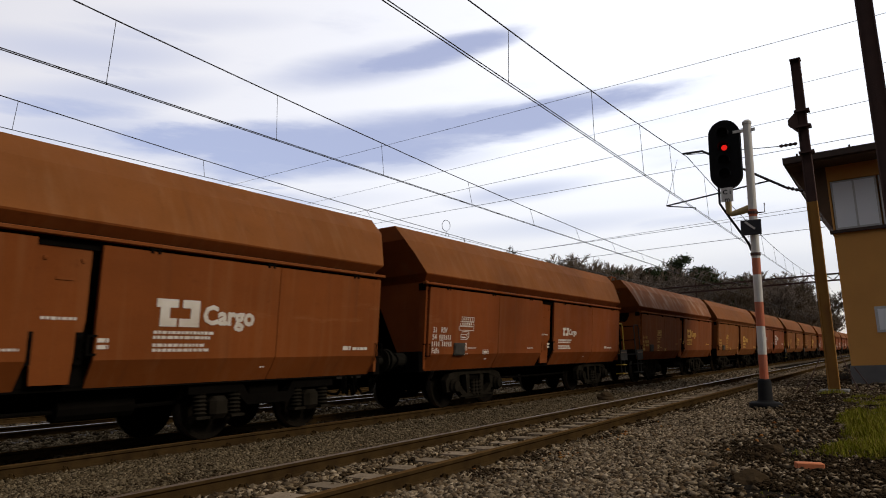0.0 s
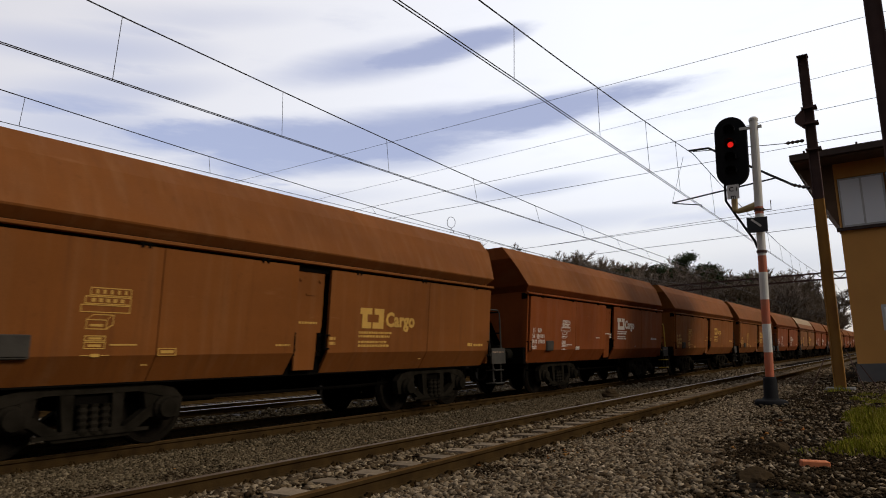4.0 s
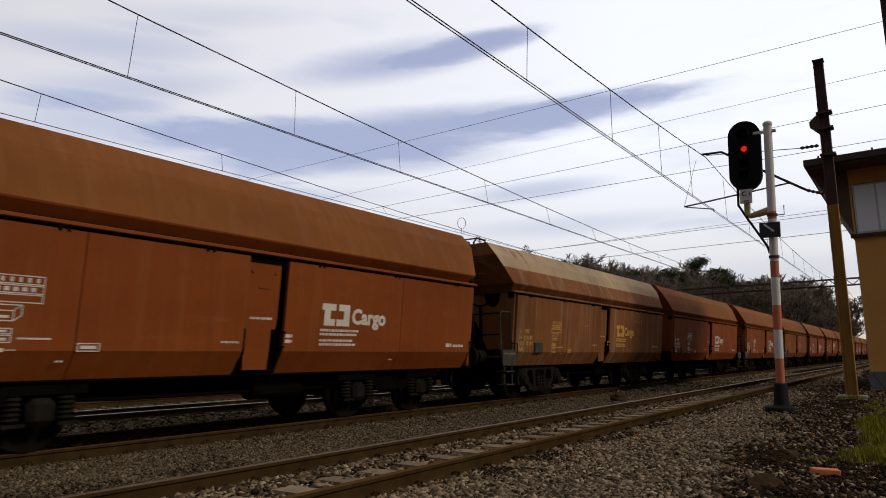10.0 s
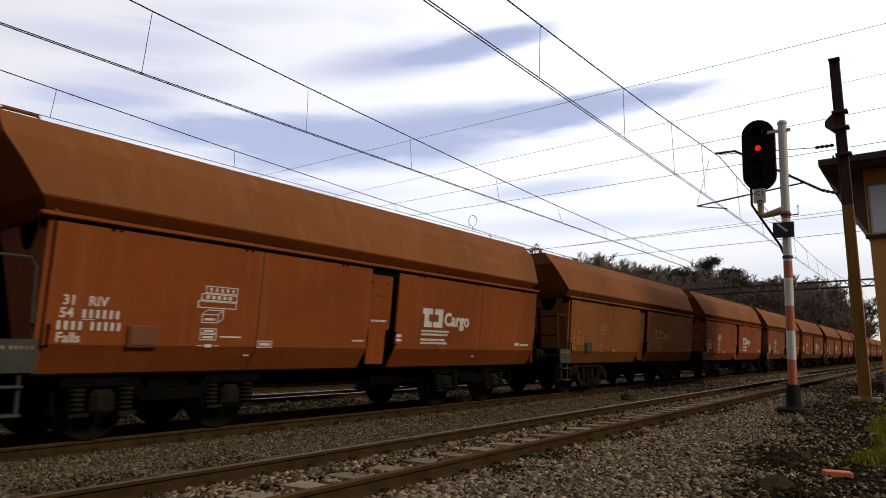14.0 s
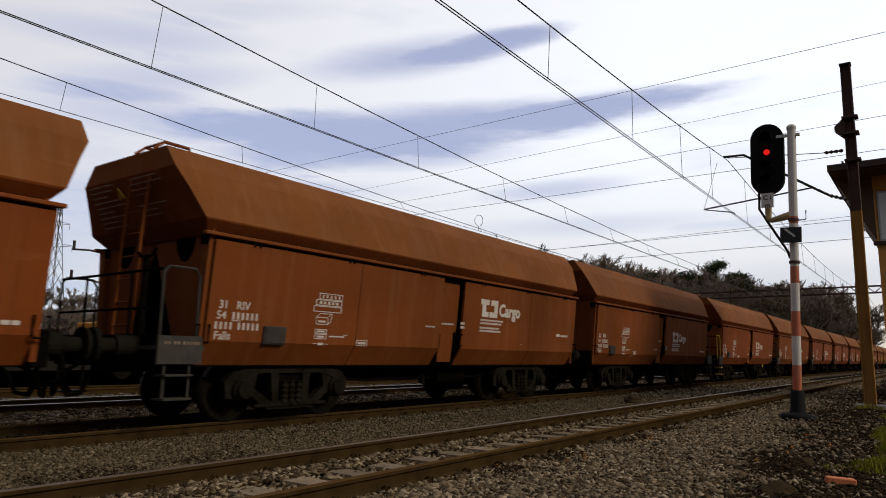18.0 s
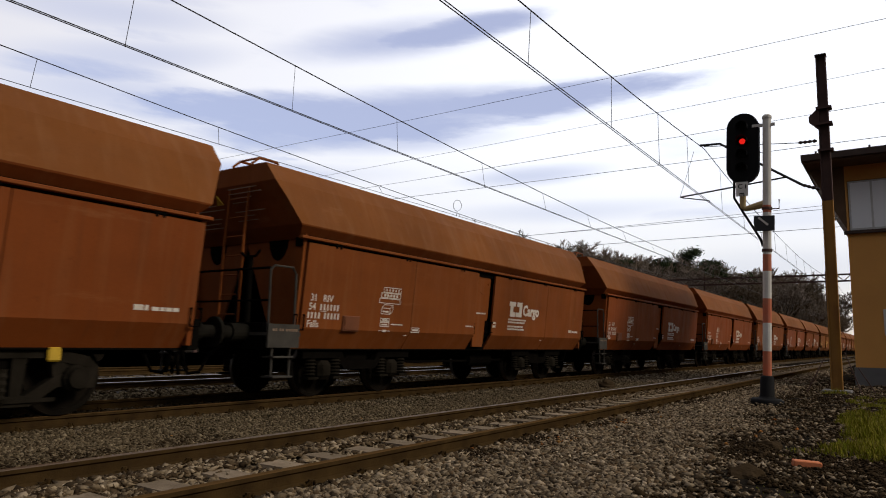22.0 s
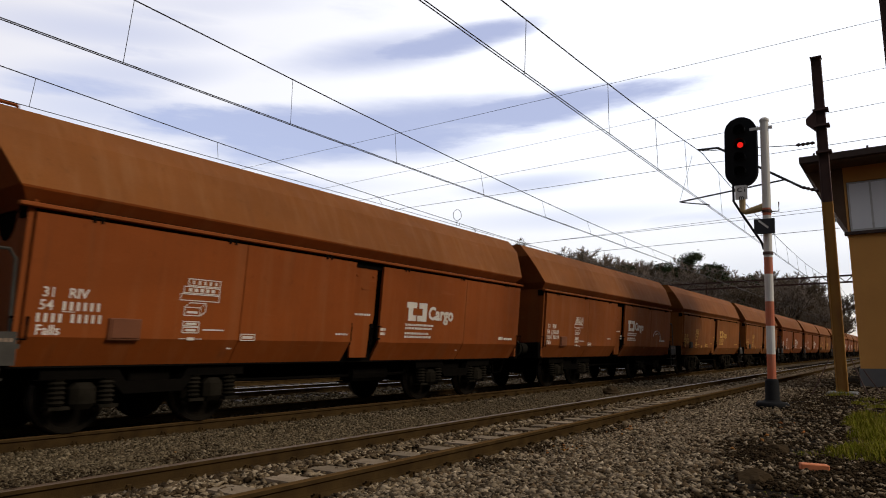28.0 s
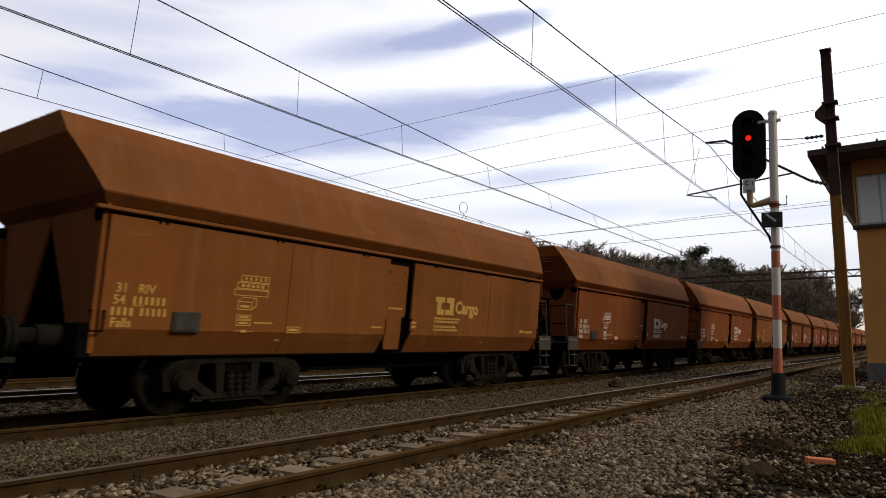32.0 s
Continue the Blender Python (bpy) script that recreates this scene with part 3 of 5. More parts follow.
def ballast_place(y0, y1, x0, x1):
    def place(rng, count):
        y = y0 * (y1 / y0) ** rng.uniform(0, 1, count)
        x = rng.uniform(x0, x1, count)
        ok = np.ones(count, bool)
        z = np.full(count, GROUND + 0.045)
        for xc in (TRACK_A, TRACK_B, TRACK_C):
            for s in (1, -1):
                ok &= np.abs(x - xc - s * GAUGE) > 0.085
            on = np.abs(x - xc) < 1.3
            edge = np.clip((1.35 - np.abs(x - xc)) / 0.45, 0, 1)
            z = np.where(on, GROUND + 0.055 + 0.035 * edge, z)
            z = np.where((xc == TRACK_A) & (x - xc > -0.30) & (x - xc < 0.68), GROUND + 0.040, z)
            if xc == TRACK_A:
                # each sleeper is swept clear for a stretch of its own, the rest lies under stones
                k = np.floor((y + 30.3) / 0.6 + 0.5)
                ph = np.abs((y + 30.3) / 0.6 - k) * 0.6
                lo, hi = -0.32 + 0.30 * np.sin(2.4 * k) ** 2, 0.42 + 0.24 * np.sin(1.7 * k + 1) ** 2
                rag = 0.07 * np.sin(23 * y + 3 * k) + rng.uniform(-0.06, 0.06, count)
                clear = on & (ph < 0.13) & (x - xc > lo + rag) & (x - xc < hi + rag)
                ok &= ~clear | (rng.uniform(0, 1, count) < 0.12)
        right = x > -3.0
        z = np.where(right, z + 0.07 * np.clip((x + 3) / 1.2, 0, 1), z)
        bank = np.maximum(-0.75 - 0.130 * y, -2.9) + 0.22 * np.sin(1.9 * y) + 0.12 * np.sin(5.3 * y + 1)
        thin = np.clip((x - bank + 0.35) / 0.7, 0, 1)
        ok &= rng.uniform(0, 1, count) > thin * 0.93
        bear = np.degrees(np.arctan2(-x, y))
        ok &= (bear > -6) & (bear < 76) & (np.hypot(x, y) > 4.9)
        z = z + rng.uniform(-0.02, 0.012, count)
        return np.stack([x, y], 1)[ok], z[ok]
    return place


stones("ballast_between_rails", "loose dark brown ballast stones between rusty rails", 70000, ballast_place(2.2, 24, -5.6, -3.7), 0.050, M["stone"], 3)
stones("fine_ballast", "fine yellowish ballast between two tracks", 150000, ballast_place(2.6, 26, -8.75, -5.55), 0.033, M["tan_stone"], 4)
stones("verge_ballast", "loose grey-brown ballast stones beside the track", 150000, ballast_place(3.5, 24, -3.75, 0.4), 0.043, M["grey_stone"], 6)
stones("distant_ballast", "ballast stones along the tracks", 30000, ballast_place(22, 50, -16.0, 0.3), 0.085, M["grey_stone"], 7)
stones("ballast_under_train", "loose ballast stones under the train", 34000, ballast_place(2.6, 22, -11.2, -8.55), 0.06, M["dark_stone"], 5)
stones("ballast_beyond_train", "loose ballast stones round the outer tracks", 30000, ballast_place(2.6, 26, -22.0, -11.2), 0.07, M["tan_stone"], 15)


def wide_place(rng, count):
    """The rest of the ballast bed, beside and behind the standpoint."""
    x, y = rng.uniform(-10.5, -2.2, count), rng.uniform(-12, 7, count)
    bear = np.degrees(np.arctan2(-x, y))
    ok = (np.hypot(x, y) < 5.0) | (bear > 75)
    for xc in (TRACK_A, TRACK_B):
        for s in (1, -1):
            ok &= np.abs(x - xc - s * GAUGE) > 0.085
    return np.stack([x, y], 1)[ok], np.full(ok.sum(), GROUND + 0.05) + rng.uniform(-0.02, 0.02, ok.sum())


stones("ballast_bed", "loose ballast stones along the tracks", 60000, wide_place, 0.06, M["grey_stone"], 12)


def clod_place(strips):
    """Dark soil lying in patchy strips: (x, half width, y from, y to, share, lift)."""
    def place(rng, count):
        xs, ys, zs = [], [], []
        for x, hw, y0, y1, share, lift in strips:
            n = int(count * share)
            y = y0 * (y1 / y0) ** rng.uniform(0, 1, n)
            keep = np.array([noise.noise((0.9 * v, x, 1.0)) + 0.6 * noise.noise((3.1 * v, x, 4.0)) > 0.02 for v in y])
            q = x + hw * np.clip(rng.normal(0, 0.5, n), -1, 1)
            xs.append(q[keep]); ys.append(y[keep]); zs.append(np.full(keep.sum(), lift) + rng.uniform(-0.02, 0.02, keep.sum()))
        x, y, z = np.concatenate(xs), np.concatenate(ys), np.concatenate(zs)
        return np.stack([x, y], 1), z
    return place


# the third strip scatters clods over the near left ballast to darken it
stones("soil_clods", "crumbly dark soil along the rails", 26000, clod_place(((-5.75, 0.20, 3, 20, 0.35, -0.17), (-3.72, 0.16, 3, 24, 0.40, -0.15), (-6.5, 0.7, 2.6, 6, 0.25, -0.20))), 0.024, M["clod"], 8)


def bank_place(rng, count):
    """Dark soil heaped on the verge beyond the edge of the ballast, thinning towards the stones."""
    y = 4.2 * (30 / 4.2) ** rng.uniform(0, 1, count)
    bank = np.maximum(-0.75 - 0.130 * y, -2.9) + 0.22 * np.sin(1.9 * y) + 0.12 * np.sin(5.3 * y + 1)
    x = bank - 0.25 + (1.6 - bank) * rng.uniform(0, 1, count) ** 1.2
    z = np.array([ground_height(a, b) for a, b in zip(x, y)])
    keep = np.array([noise.noise((1.3 * a, 1.3 * b, 7.0)) > -0.25 for a, b in zip(x, y)])
    return np.stack([x, y], 1)[keep], z[keep] + rng.uniform(-0.01, 0.02, keep.sum())


stones("soil_bank", "crumbly dark soil heaped on the verge", 90000, bank_place, 0.026, M["clod"], 21)
stones("soil_crumbs", "larger dark lumps of soil on the verge", 2600, bank_place, 0.052, M["clod"], 22)
stones("verge_pebbles", "pale stones scattered over dark soil", 2600, bank_place, 0.042, M["grey_stone"], 23)
stones("dry_leaves", "scattered dry orange leaves lying on ballast", 170, clod_place(((-3.55, 0.3, 3, 14, 0.5, -0.15), (-1.6, 0.4, 4, 12, 0.3, -0.13), (-7.0, 0.8, 5, 20, 0.2, -0.19))), 0.036, M["leaves"], 9)
for x, y, r in ((-1.22, 6.5, 0.16), (-1.32, 8.55, 0.13), (-6.94, 18.46, 0.22), (-5.95, 14.0, 0.13)):
    bm = bmesh.new()
    bmesh.ops.create_icosphere(bm, subdivisions=3, radius=r)
    for v in bm.verts:
        v.co *= 1 + 0.35 * noise.noise(v.co * 3 / r * 0.5 + Vector((x, y, 0)))
        v.co.z *= 0.75
    tf = tagged(finish("soil_lump", bm, M["clod"]), "dark lump of soil and withered roots on the gravel", "soil", "soil lumps")
    tf.location = (x, y, -0.15)


# ---- the wagons ----
HALF, YB = 5.75, 0.245  # half length of the body, and its middle from the wagon's middle
LOB = 13.45
ENDS = 6.725


def rect(hx, hy, z):
    """A level loop of the hopper, which reaches a little farther over the platform end."""
    a, b = YB - hy - 0.11, YB + hy + 0.04
    return [(-hx, a, z), (hx, a, z), (hx, b, z), (-hx, b, z)]


def hopper_mesh():
    bm = bmesh.new()
    loops = [rect(1.30, HALF - 0.16, 2.60), rect(1.33, HALF - 0.14, 2.625), rect(1.50, HALF - 0.01, 2.785), rect(1.51, HALF + 0.01, 2.81), rect(1.345, HALF + 0.19, 3.21), rect(1.21, HALF + 0.34, 3.50), rect(0.97, HALF + 0.34, 3.81), rect(0.92, HALF + 0.29, 3.815), rect(0.92, HALF + 0.29, 3.45)]
    loft(bm, loops)
    return bm


def flip(bm, s):
    """Turn a mesh built for the +x side about the body's middle onto the other side."""
    if s < 0:
        for v in bm.verts:
            v.co.x, v.co.y = -v.co.x, 2 * YB - v.co.y
    return bm


def SIDE(z):
    """Half width of the flaps at a height: they lean in towards the bottom."""
    return 1.508 - 0.098 * (2.47 - z)


def lean(bm):
    """Lay what was built on an upright side against the leaning flaps."""
    for v in bm.verts:
        v.co.x += SIDE(v.co.z) - 1.508
    return bm


def flap_mesh(y0, y1, seam):
    bm = bmesh.new()
    cuts = [y0, seam - 0.007, seam + 0.007, y1]
    for i in (0, 2):
        a, b = YB + cuts[i], YB + cuts[i + 1]
        ca = 0.02 if i == 0 else 0.0
        cb = 0.02 if i == 2 else 0.0
        prof = [(SIDE(0.80) - 0.20, 0.80, 1), (SIDE(1.15), 1.15, 0.0), (SIDE(1.17), 1.17, 0.0), (SIDE(2.525), 2.525, 0.0), (SIDE(2.525) - 0.05, 2.525, 0.0), (SIDE(1.16) - 0.05, 1.16, 0.0), (SIDE(0.8) - 0.25, 0.80, 1)]
        loft(bm, [[(x, a + ca * k, z) for x, z, k in prof], [(x, b - cb * k, z) for x, z, k in prof]])
    return bm


def logo_mesh():
    """Plain frame-like emblem on the side flap."""
    bm = bmesh.new()
    X0, X1 = 0.0, 0.004
    def bar(y0, y1, z0, z1):
        box(bm, X0, X1, y0, y1, z0, z1)
    bar(-0.04, 0.28, 0.25, 0.36); bar(0.02, 0.16, 0.11, 0.25); bar(0.02, 0.27, 0.0, 0.11)
    bar(0.35, 0.62, 0.25, 0.36); bar(0.48, 0.62, 0.11, 0.25); bar(0.31, 0.62, 0.0, 0.11)
    return bm


def rows_mesh(specs):
    """Plain bars for small print: (y, z, length, height) each, broken into words."""
    bm = bmesh.new()
    rng = random.Random(7)
    for y, z, length, h in specs:
        p = y
        while p < y + length - 0.01:
            w = min(rng.uniform(0.03, 0.09) * (h / 0.04), y + length - p)
            box(bm, 0, 0.003, p, p + w, z, z + h)
            p += w + 0.018
    return bm


def data_table():
    bm = bmesh.new()
    def frame_box(y0, y1, z0, z1, t=0.012):
        box(bm, 0, 0.003, y0, y1, z0, z0 + t); box(bm, 0, 0.003, y0, y1, z1 - t, z1)
        box(bm, 0, 0.003, y0, y0 + t, z0 + t, z1 - t); box(bm, 0, 0.003, y1 - t, y1, z0 + t, z1 - t)
    frame_box(0.10, 0.62, 0.56, 0.66); frame_box(0.04, 0.62, 0.46, 0.555); frame_box(0.0, 0.62, 0.36, 0.455)
    for k in range(5):
        box(bm, 0, 0.003, 0.17 + 0.09 * k, 0.20 + 0.09 * k, 0.585, 0.635)
        box(bm, 0, 0.003, 0.12 + 0.09 * k, 0.17 + 0.09 * k, 0.485, 0.53)
    frame_box(0.08, 0.34, 0.16, 0.28); frame_box(0.08, 0.34, 0.02, 0.09); frame_box(0.08, 0.34, -0.07, 0.015)
    box(bm, 0, 0.003, 0.13, 0.29, 0.195, 0.225); box(bm, 0, 0.003, 0.13, 0.29, 0.042, 0.068); box(bm, 0, 0.003, 0.13, 0.29, -0.045, -0.015)
    prism(bm, [(0.08, 0.28), (0.092, 0.28), (0.172, 0.34), (0.16, 0.34)], "x", 0, 0.003)
    prism(bm, [(0.328, 0.28), (0.34, 0.28), (0.42, 0.34), (0.408, 0.34)], "x", 0, 0.003)
    prism(bm, [(0.328, 0.17), (0.34, 0.16), (0.42, 0.22), (0.408, 0.225)], "x", 0, 0.003)
    box(bm, 0, 0.003, 0.16, 0.42, 0.33, 0.342); box(bm, 0, 0.003, 0.408, 0.42, 0.22, 0.33)
    box(bm, 0, 0.003, 0.05, 0.15, -0.15, -0.14); box(bm, 0, 0.003, 0.30, 0.40, -0.15, -0.14); box(bm, 0, 0.003, 0.17, 0.28, -0.165, -0.125)
    box(bm, 0, 0.003, 0.40, 0.75, -0.03, -0.01)
    frame_box(1.05, 1.32, -0.16, -0.06); box(bm, 0, 0.003, 1.09, 1.28, -0.13, -0.09)
    return bm


def move(bm, x, y, z):
    for v in bm.verts:
        v.co += Vector((x, y, z))
    return bm


def text_side(text, size, y, z, bold=0.002):
    bm = letters(text, size, bold)
    for v in bm.verts:
        v.co = Vector((1.510 + v.co.z, YB + y + v.co.x, z + v.co.y))
    return bm


def bold_word(text, size, y, z):
    """A heavy word: copies of the thin letters laid over one another."""
    whole = bmesh.new()
    for k, (dy, dz) in enumerate(((0, 0), (0.009, 0.004), (-0.009, -0.004), (0.004, -0.008), (-0.004, 0.008))):
        one = move(text_side(text, size, y, z, 0.006), 0.0009 * k, dy, dz)
        me = bpy.data.meshes.new("lettering")
        one.to_mesh(me)
        one.free()
        whole.from_mesh(me)
        bpy.data.meshes.remove(me)
    return whole


def wheelset(parent, y):
    bm = bmesh.new()
    turned(bm, [(-1.1, 0.06), (-0.8, 0.07), (-0.79, 0.085), (0.79, 0.085), (0.8, 0.07), (1.1, 0.06)], "x", 10)
    for s in (1, -1):
        prof = [(0.683, 0.10), (0.683, 0.43), (0.685, 0.487), (0.71, 0.487), (0.725, 0.46), (0.815, 0.455), (0.815, 0.40), (0.775, 0.38), (0.76, 0.20), (0.80, 0.13), (0.83, 0.10)]
        turned(bm, [(s * a, r) for a, r in prof], "x", 28)
    ob = part("wheelset", bm, [M["wheel"], M["tread"]], parent, "dark steel wheels on an axle")
    for p in ob.data.polygons:
        if 0.70 < abs(p.center.x) < 0.815 and math.hypot(p.center.y, p.center.z) > 0.44 and abs(p.normal.x) < 0.6:
            p.material_index = 1
    ob.location = (0, y, 0.46)
    return ob


def bogie_cast(parent, y):
    bg = new("bogie")
    bg.parent, bg.location = parent, (0, y, 0)
    bg["label"] = "grimy three-piece bogie with cast side frames"
    for s in (1, -1):
        bm = bmesh.new()
        a, b = (0.96, 1.10) if s > 0 else (-1.10, -0.96)
        e = 1.10 * s
        # upper and lower chord, columns beside the springs, jaws over the axles: the windows between them stay open
        prism(bm, [(-1.22, 0.60), (-1.10, 0.72), (-0.62, 0.82), (0.62, 0.82), (1.10, 0.72), (1.22, 0.60), (1.02, 0.60), (0.58, 0.70), (-0.58, 0.70), (-1.02, 0.60)], "x", a, b)
        prism(bm, [(-0.80, 0.40), (-0.46, 0.16), (0.46, 0.16), (0.80, 0.40), (0.80, 0.54), (0.40, 0.28), (-0.40, 0.28), (-0.80, 0.54)], "x", a, b)
        for q in (1, -1):
            prism(bm, [(q * 0.24, 0.28), (q * 0.36, 0.28), (q * 0.40, 0.70), (q * 0.24, 0.70)], "x", a + 0.01, b - 0.01)
            prism(bm, [(q * 0.72, 0.36), (q * 0.84, 0.36), (q * 0.84, 0.64), (q * 0.66, 0.68)], "x", a + 0.01, b - 0.01)
            prism(bm, [(q * 1.06, 0.34), (q * 1.20, 0.34), (q * 1.24, 0.60), (q * 1.06, 0.62)], "x", a + 0.01, b - 0.01)
            box(bm, min(a, b) + 0.02, max(a, b) - 0.02, min(q * 0.84, q * 1.06), max(q * 0.84, q * 1.06), 0.57, 0.63)
        for q in (-0.14, 0.0, 0.14):
            turned(bm, [(0.22 + 0.04 * k, 0.065 if k % 2 else 0.05) for k in range(10)], "z", 8, (e - 0.0 * s, q, 0))
        box(bm, min(e, e + 0.03 * s), max(e, e + 0.03 * s), -0.72, 0.72, 0.205, 0.25)
        part("side_frame", bm, M["bogie"], bg)
        for q in (-0.95, 0.95):
            ax = bmesh.new()
            turned(ax, [(0.0, 0.16), (0.16, 0.16), (0.19, 0.13), (0.24, 0.12), (0.25, 0.0)] if s > 0 else [(0.0, 0.16), (-0.16, 0.16), (-0.19, 0.13), (-0.24, 0.12), (-0.25, 0.0)], "x", 14, (0.98 * s, q, 0.46))
            part("axlebox", ax, M["bogie"], bg, "round axlebox cover")
    part("bolster", B(-1.05, 1.05, -0.22, 0.22, 0.50, 0.74, bevel=0.02), M["under"], bg)
    for q in (-0.95, 0.95):
        wheelset(bg, q)
    return bg


def bogie_y25(parent, y):
    bg = new("bogie")
    bg.parent, bg.location = parent, (0, y, 0)
    bg["label"] = "grimy welded bogie with coil springs at the axleboxes"
    for s in (1, -1):
        bm = bmesh.new()
        out = [(-1.45, 0.66), (-1.45, 0.84), (-0.55, 0.84), (-0.40, 0.62), (0.40, 0.62), (0.55, 0.84), (1.45, 0.84), (1.45, 0.66), (0.62, 0.66), (0.42, 0.46), (-0.42, 0.46), (-0.62, 0.66)]
        a, b = (0.96, 1.10) if s > 0 else (-1.10, -0.96)
        prism(bm, out, "x", a, b)
        part("side_frame", bm, M["under"], bg)
        for q in (-0.93, 0.93):
            ax = bmesh.new()
            x0, x1 = (0.94, 1.16) if s > 0 else (-1.16, -0.94)
            box(ax, x0, x1, q - 0.16, q + 0.16, 0.30, 0.62, bevel=0.07)
            part("axlebox", ax, M["bogie"], bg)
            for d in (-0.30, 0.30):
                sp = bmesh.new()
                turned(sp, [(0.36 + 0.028 * k, 0.105 if k % 2 else 0.075) for k in range(12)], "z", 10, (1.05 * s, q + d, 0))
                box(sp, *( (0.95, 1.15) if s > 0 else (-1.15, -0.95)), q + d - 0.12, q + d + 0.12, 0.31, 0.35)
                part("coil_spring", sp, M["bogie"], bg)
    part("bolster", B(-1.0, 1.0, -0.3, 0.3, 0.52, 0.78, bevel=0.02), M["under"], bg)
    for q in (-0.93, 0.93):
        wheelset(bg, q)
    return bg


def wagon(paint, mark, springs, label, rail="under", top=None, wide_ladder=False):
    w = thing("hopper_wagon", pose(TRACK_B, 0, 0), label, "wagon", "freight train")
    P, K = M[paint], M[mark]
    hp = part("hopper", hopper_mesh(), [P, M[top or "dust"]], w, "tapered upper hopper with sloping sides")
    # upper side faces take the tan paint, or the wagon's own top paint
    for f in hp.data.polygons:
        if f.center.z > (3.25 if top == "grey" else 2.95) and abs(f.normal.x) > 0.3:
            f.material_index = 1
    # stiffening pressed along the hopper, hinge beams
    for s in (1, -1):
        bm = bmesh.new()
        box(bm, 1.45, 1.545, YB - HALF - 0.12, YB + HALF + 0.06, 2.572, 2.622, bevel=0.008)
        part("hinge_beam", flip(bm, s), P, w)
        # near-black block paints the shade between hinge beam and flaps
        part("beam_gap", flip(B(1.28, 1.44, YB - HALF - 0.02, YB + HALF + 0.0, 2.46, 2.61), s), M["under"], w, "near-black block painted as the shade in the gap above the flaps")
        for y0, y1, seam in ((-HALF + 0.07, -0.37, -2.75), (0.39, HALF - 0.04, 3.25)):
            f = part("side_flap", flip(flap_mesh(y0, y1, seam), s), P, w, "smooth discharge flap with a bent lower edge")
            for k in (0.13, 0.5, 0.87):
                q = y0 + k * (y1 - y0)
                hb = bmesh.new()
                box(hb, 1.49, 1.525, YB + q - 0.07, YB + q - 0.03, 2.50, 2.575)
                box(hb, 1.49, 1.525, YB + q + 0.03, YB + q + 0.07, 2.50, 2.575)
                turned(hb, [(-0.09, 0.014), (0.09, 0.014)], "y", 6, (1.518, YB + q, 2.548))
                part("hinge", flip(hb, s), M["under"], f)
        post_edge = [(-0.35, 2.46), (0.30, 2.46), (0.30, 1.62), (0.27, 1.42), (0.20, 1.22), (0.17, 0.88), (-0.27, 0.88), (-0.29, 1.22), (-0.32, 1.42), (-0.35, 1.62)]
        bm = prism(bmesh.new(), [(YB + a, b) for a, b in post_edge], "x", 1.385, 1.425)
        box(bm, 1.425, 1.437, YB - 0.10, YB + 0.10, 2.08, 2.11)
        for a in (-0.24, 0.20):
            turned(bm, [(1.425, 0.030), (1.44, 0.026), (1.445, 0.0)], "x", 8, (0, YB + a, 2.32))
        part("centre_post", flip(lean(bm), s), P, w, "recessed tapering post between the flaps")
        for a in (-0.33, 0.24):
            bm = bmesh.new()
            tube(bm, [(1.44, YB + a, 1.18), (1.485, YB + a, 1.18), (1.485, YB + a, 1.40), (1.44, YB + a, 1.40)], 0.016, 5)
            box(bm, 1.40, 1.45, YB + a - 0.04, YB + a + 0.04, 1.10, 1.48)
            part("latch_lever", flip(lean(bm), s), M["under"], w)
        # sheet behind the post, its near-black colour painting the shade of the slots
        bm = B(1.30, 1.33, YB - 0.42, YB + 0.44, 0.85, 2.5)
        part("latch_recess", flip(lean(bm), s), M["under"], w, "near-black sheet painted as the shade of the slots beside the post")
        bm = bmesh.new()
        box(bm, 1.47, 1.54, YB + 0.28, YB + 0.40, 1.20, 1.23); box(bm, 1.47, 1.54, YB + 0.28, YB + 0.40, 1.42, 1.45); box(bm, 1.50, 1.54, YB + 0.28, YB + 0.31, 1.23, 1.42)
        part("flap_lock", flip(lean(bm), s), M["under"], w)
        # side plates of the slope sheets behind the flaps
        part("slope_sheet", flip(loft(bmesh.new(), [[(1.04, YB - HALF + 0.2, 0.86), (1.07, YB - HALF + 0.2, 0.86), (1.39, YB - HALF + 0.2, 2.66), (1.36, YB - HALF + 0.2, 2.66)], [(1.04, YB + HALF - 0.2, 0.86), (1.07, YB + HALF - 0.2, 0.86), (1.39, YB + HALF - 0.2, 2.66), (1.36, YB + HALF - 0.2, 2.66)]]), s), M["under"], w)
        for e in (1, -1):
            bm = bmesh.new()
            y = YB + e * (HALF - 0.035)
            prism(bm, [(1.16, 0.86), (1.30, 0.86), (1.46, 2.58), (1.30, 2.58)], "y", y - 0.035, y + 0.035)
            part("corner_post", flip(bm, s), P, w)
            st = bmesh.new()
            yy = YB + e * (HALF - 0.03)
            tube(st, [(1.47, yy - 0.08, 1.36), (1.54, yy - 0.08, 1.36), (1.54, yy - 0.08, 1.12), (1.54, yy + 0.08, 1.12), (1.54, yy + 0.08, 1.36), (1.47, yy + 0.08, 1.36)], 0.014, 5)
            part("rope_hook", flip(lean(st), s), M["under"], w)
        # hatch
        bm = B(1.50, 1.545, YB - 4.72, YB - 4.30, 1.12, 1.39, bevel=0.01)
        box(bm, 1.545, 1.56, YB - 4.69, YB - 4.33, 1.15, 1.36)
        part("hatch", flip(lean(bm), s), M["plate"] if not springs else M["hatch_red"], w, "square inspection hatch")
        # markings
        tagged(part("lettering", flip(lean(text_side("31   RIV", 0.16, -5.52, 1.60)), s), K, w), kind="stuff")
        tagged(part("lettering", flip(lean(text_side("54", 0.16, -5.54, 1.455)), s), K, w), kind="stuff")
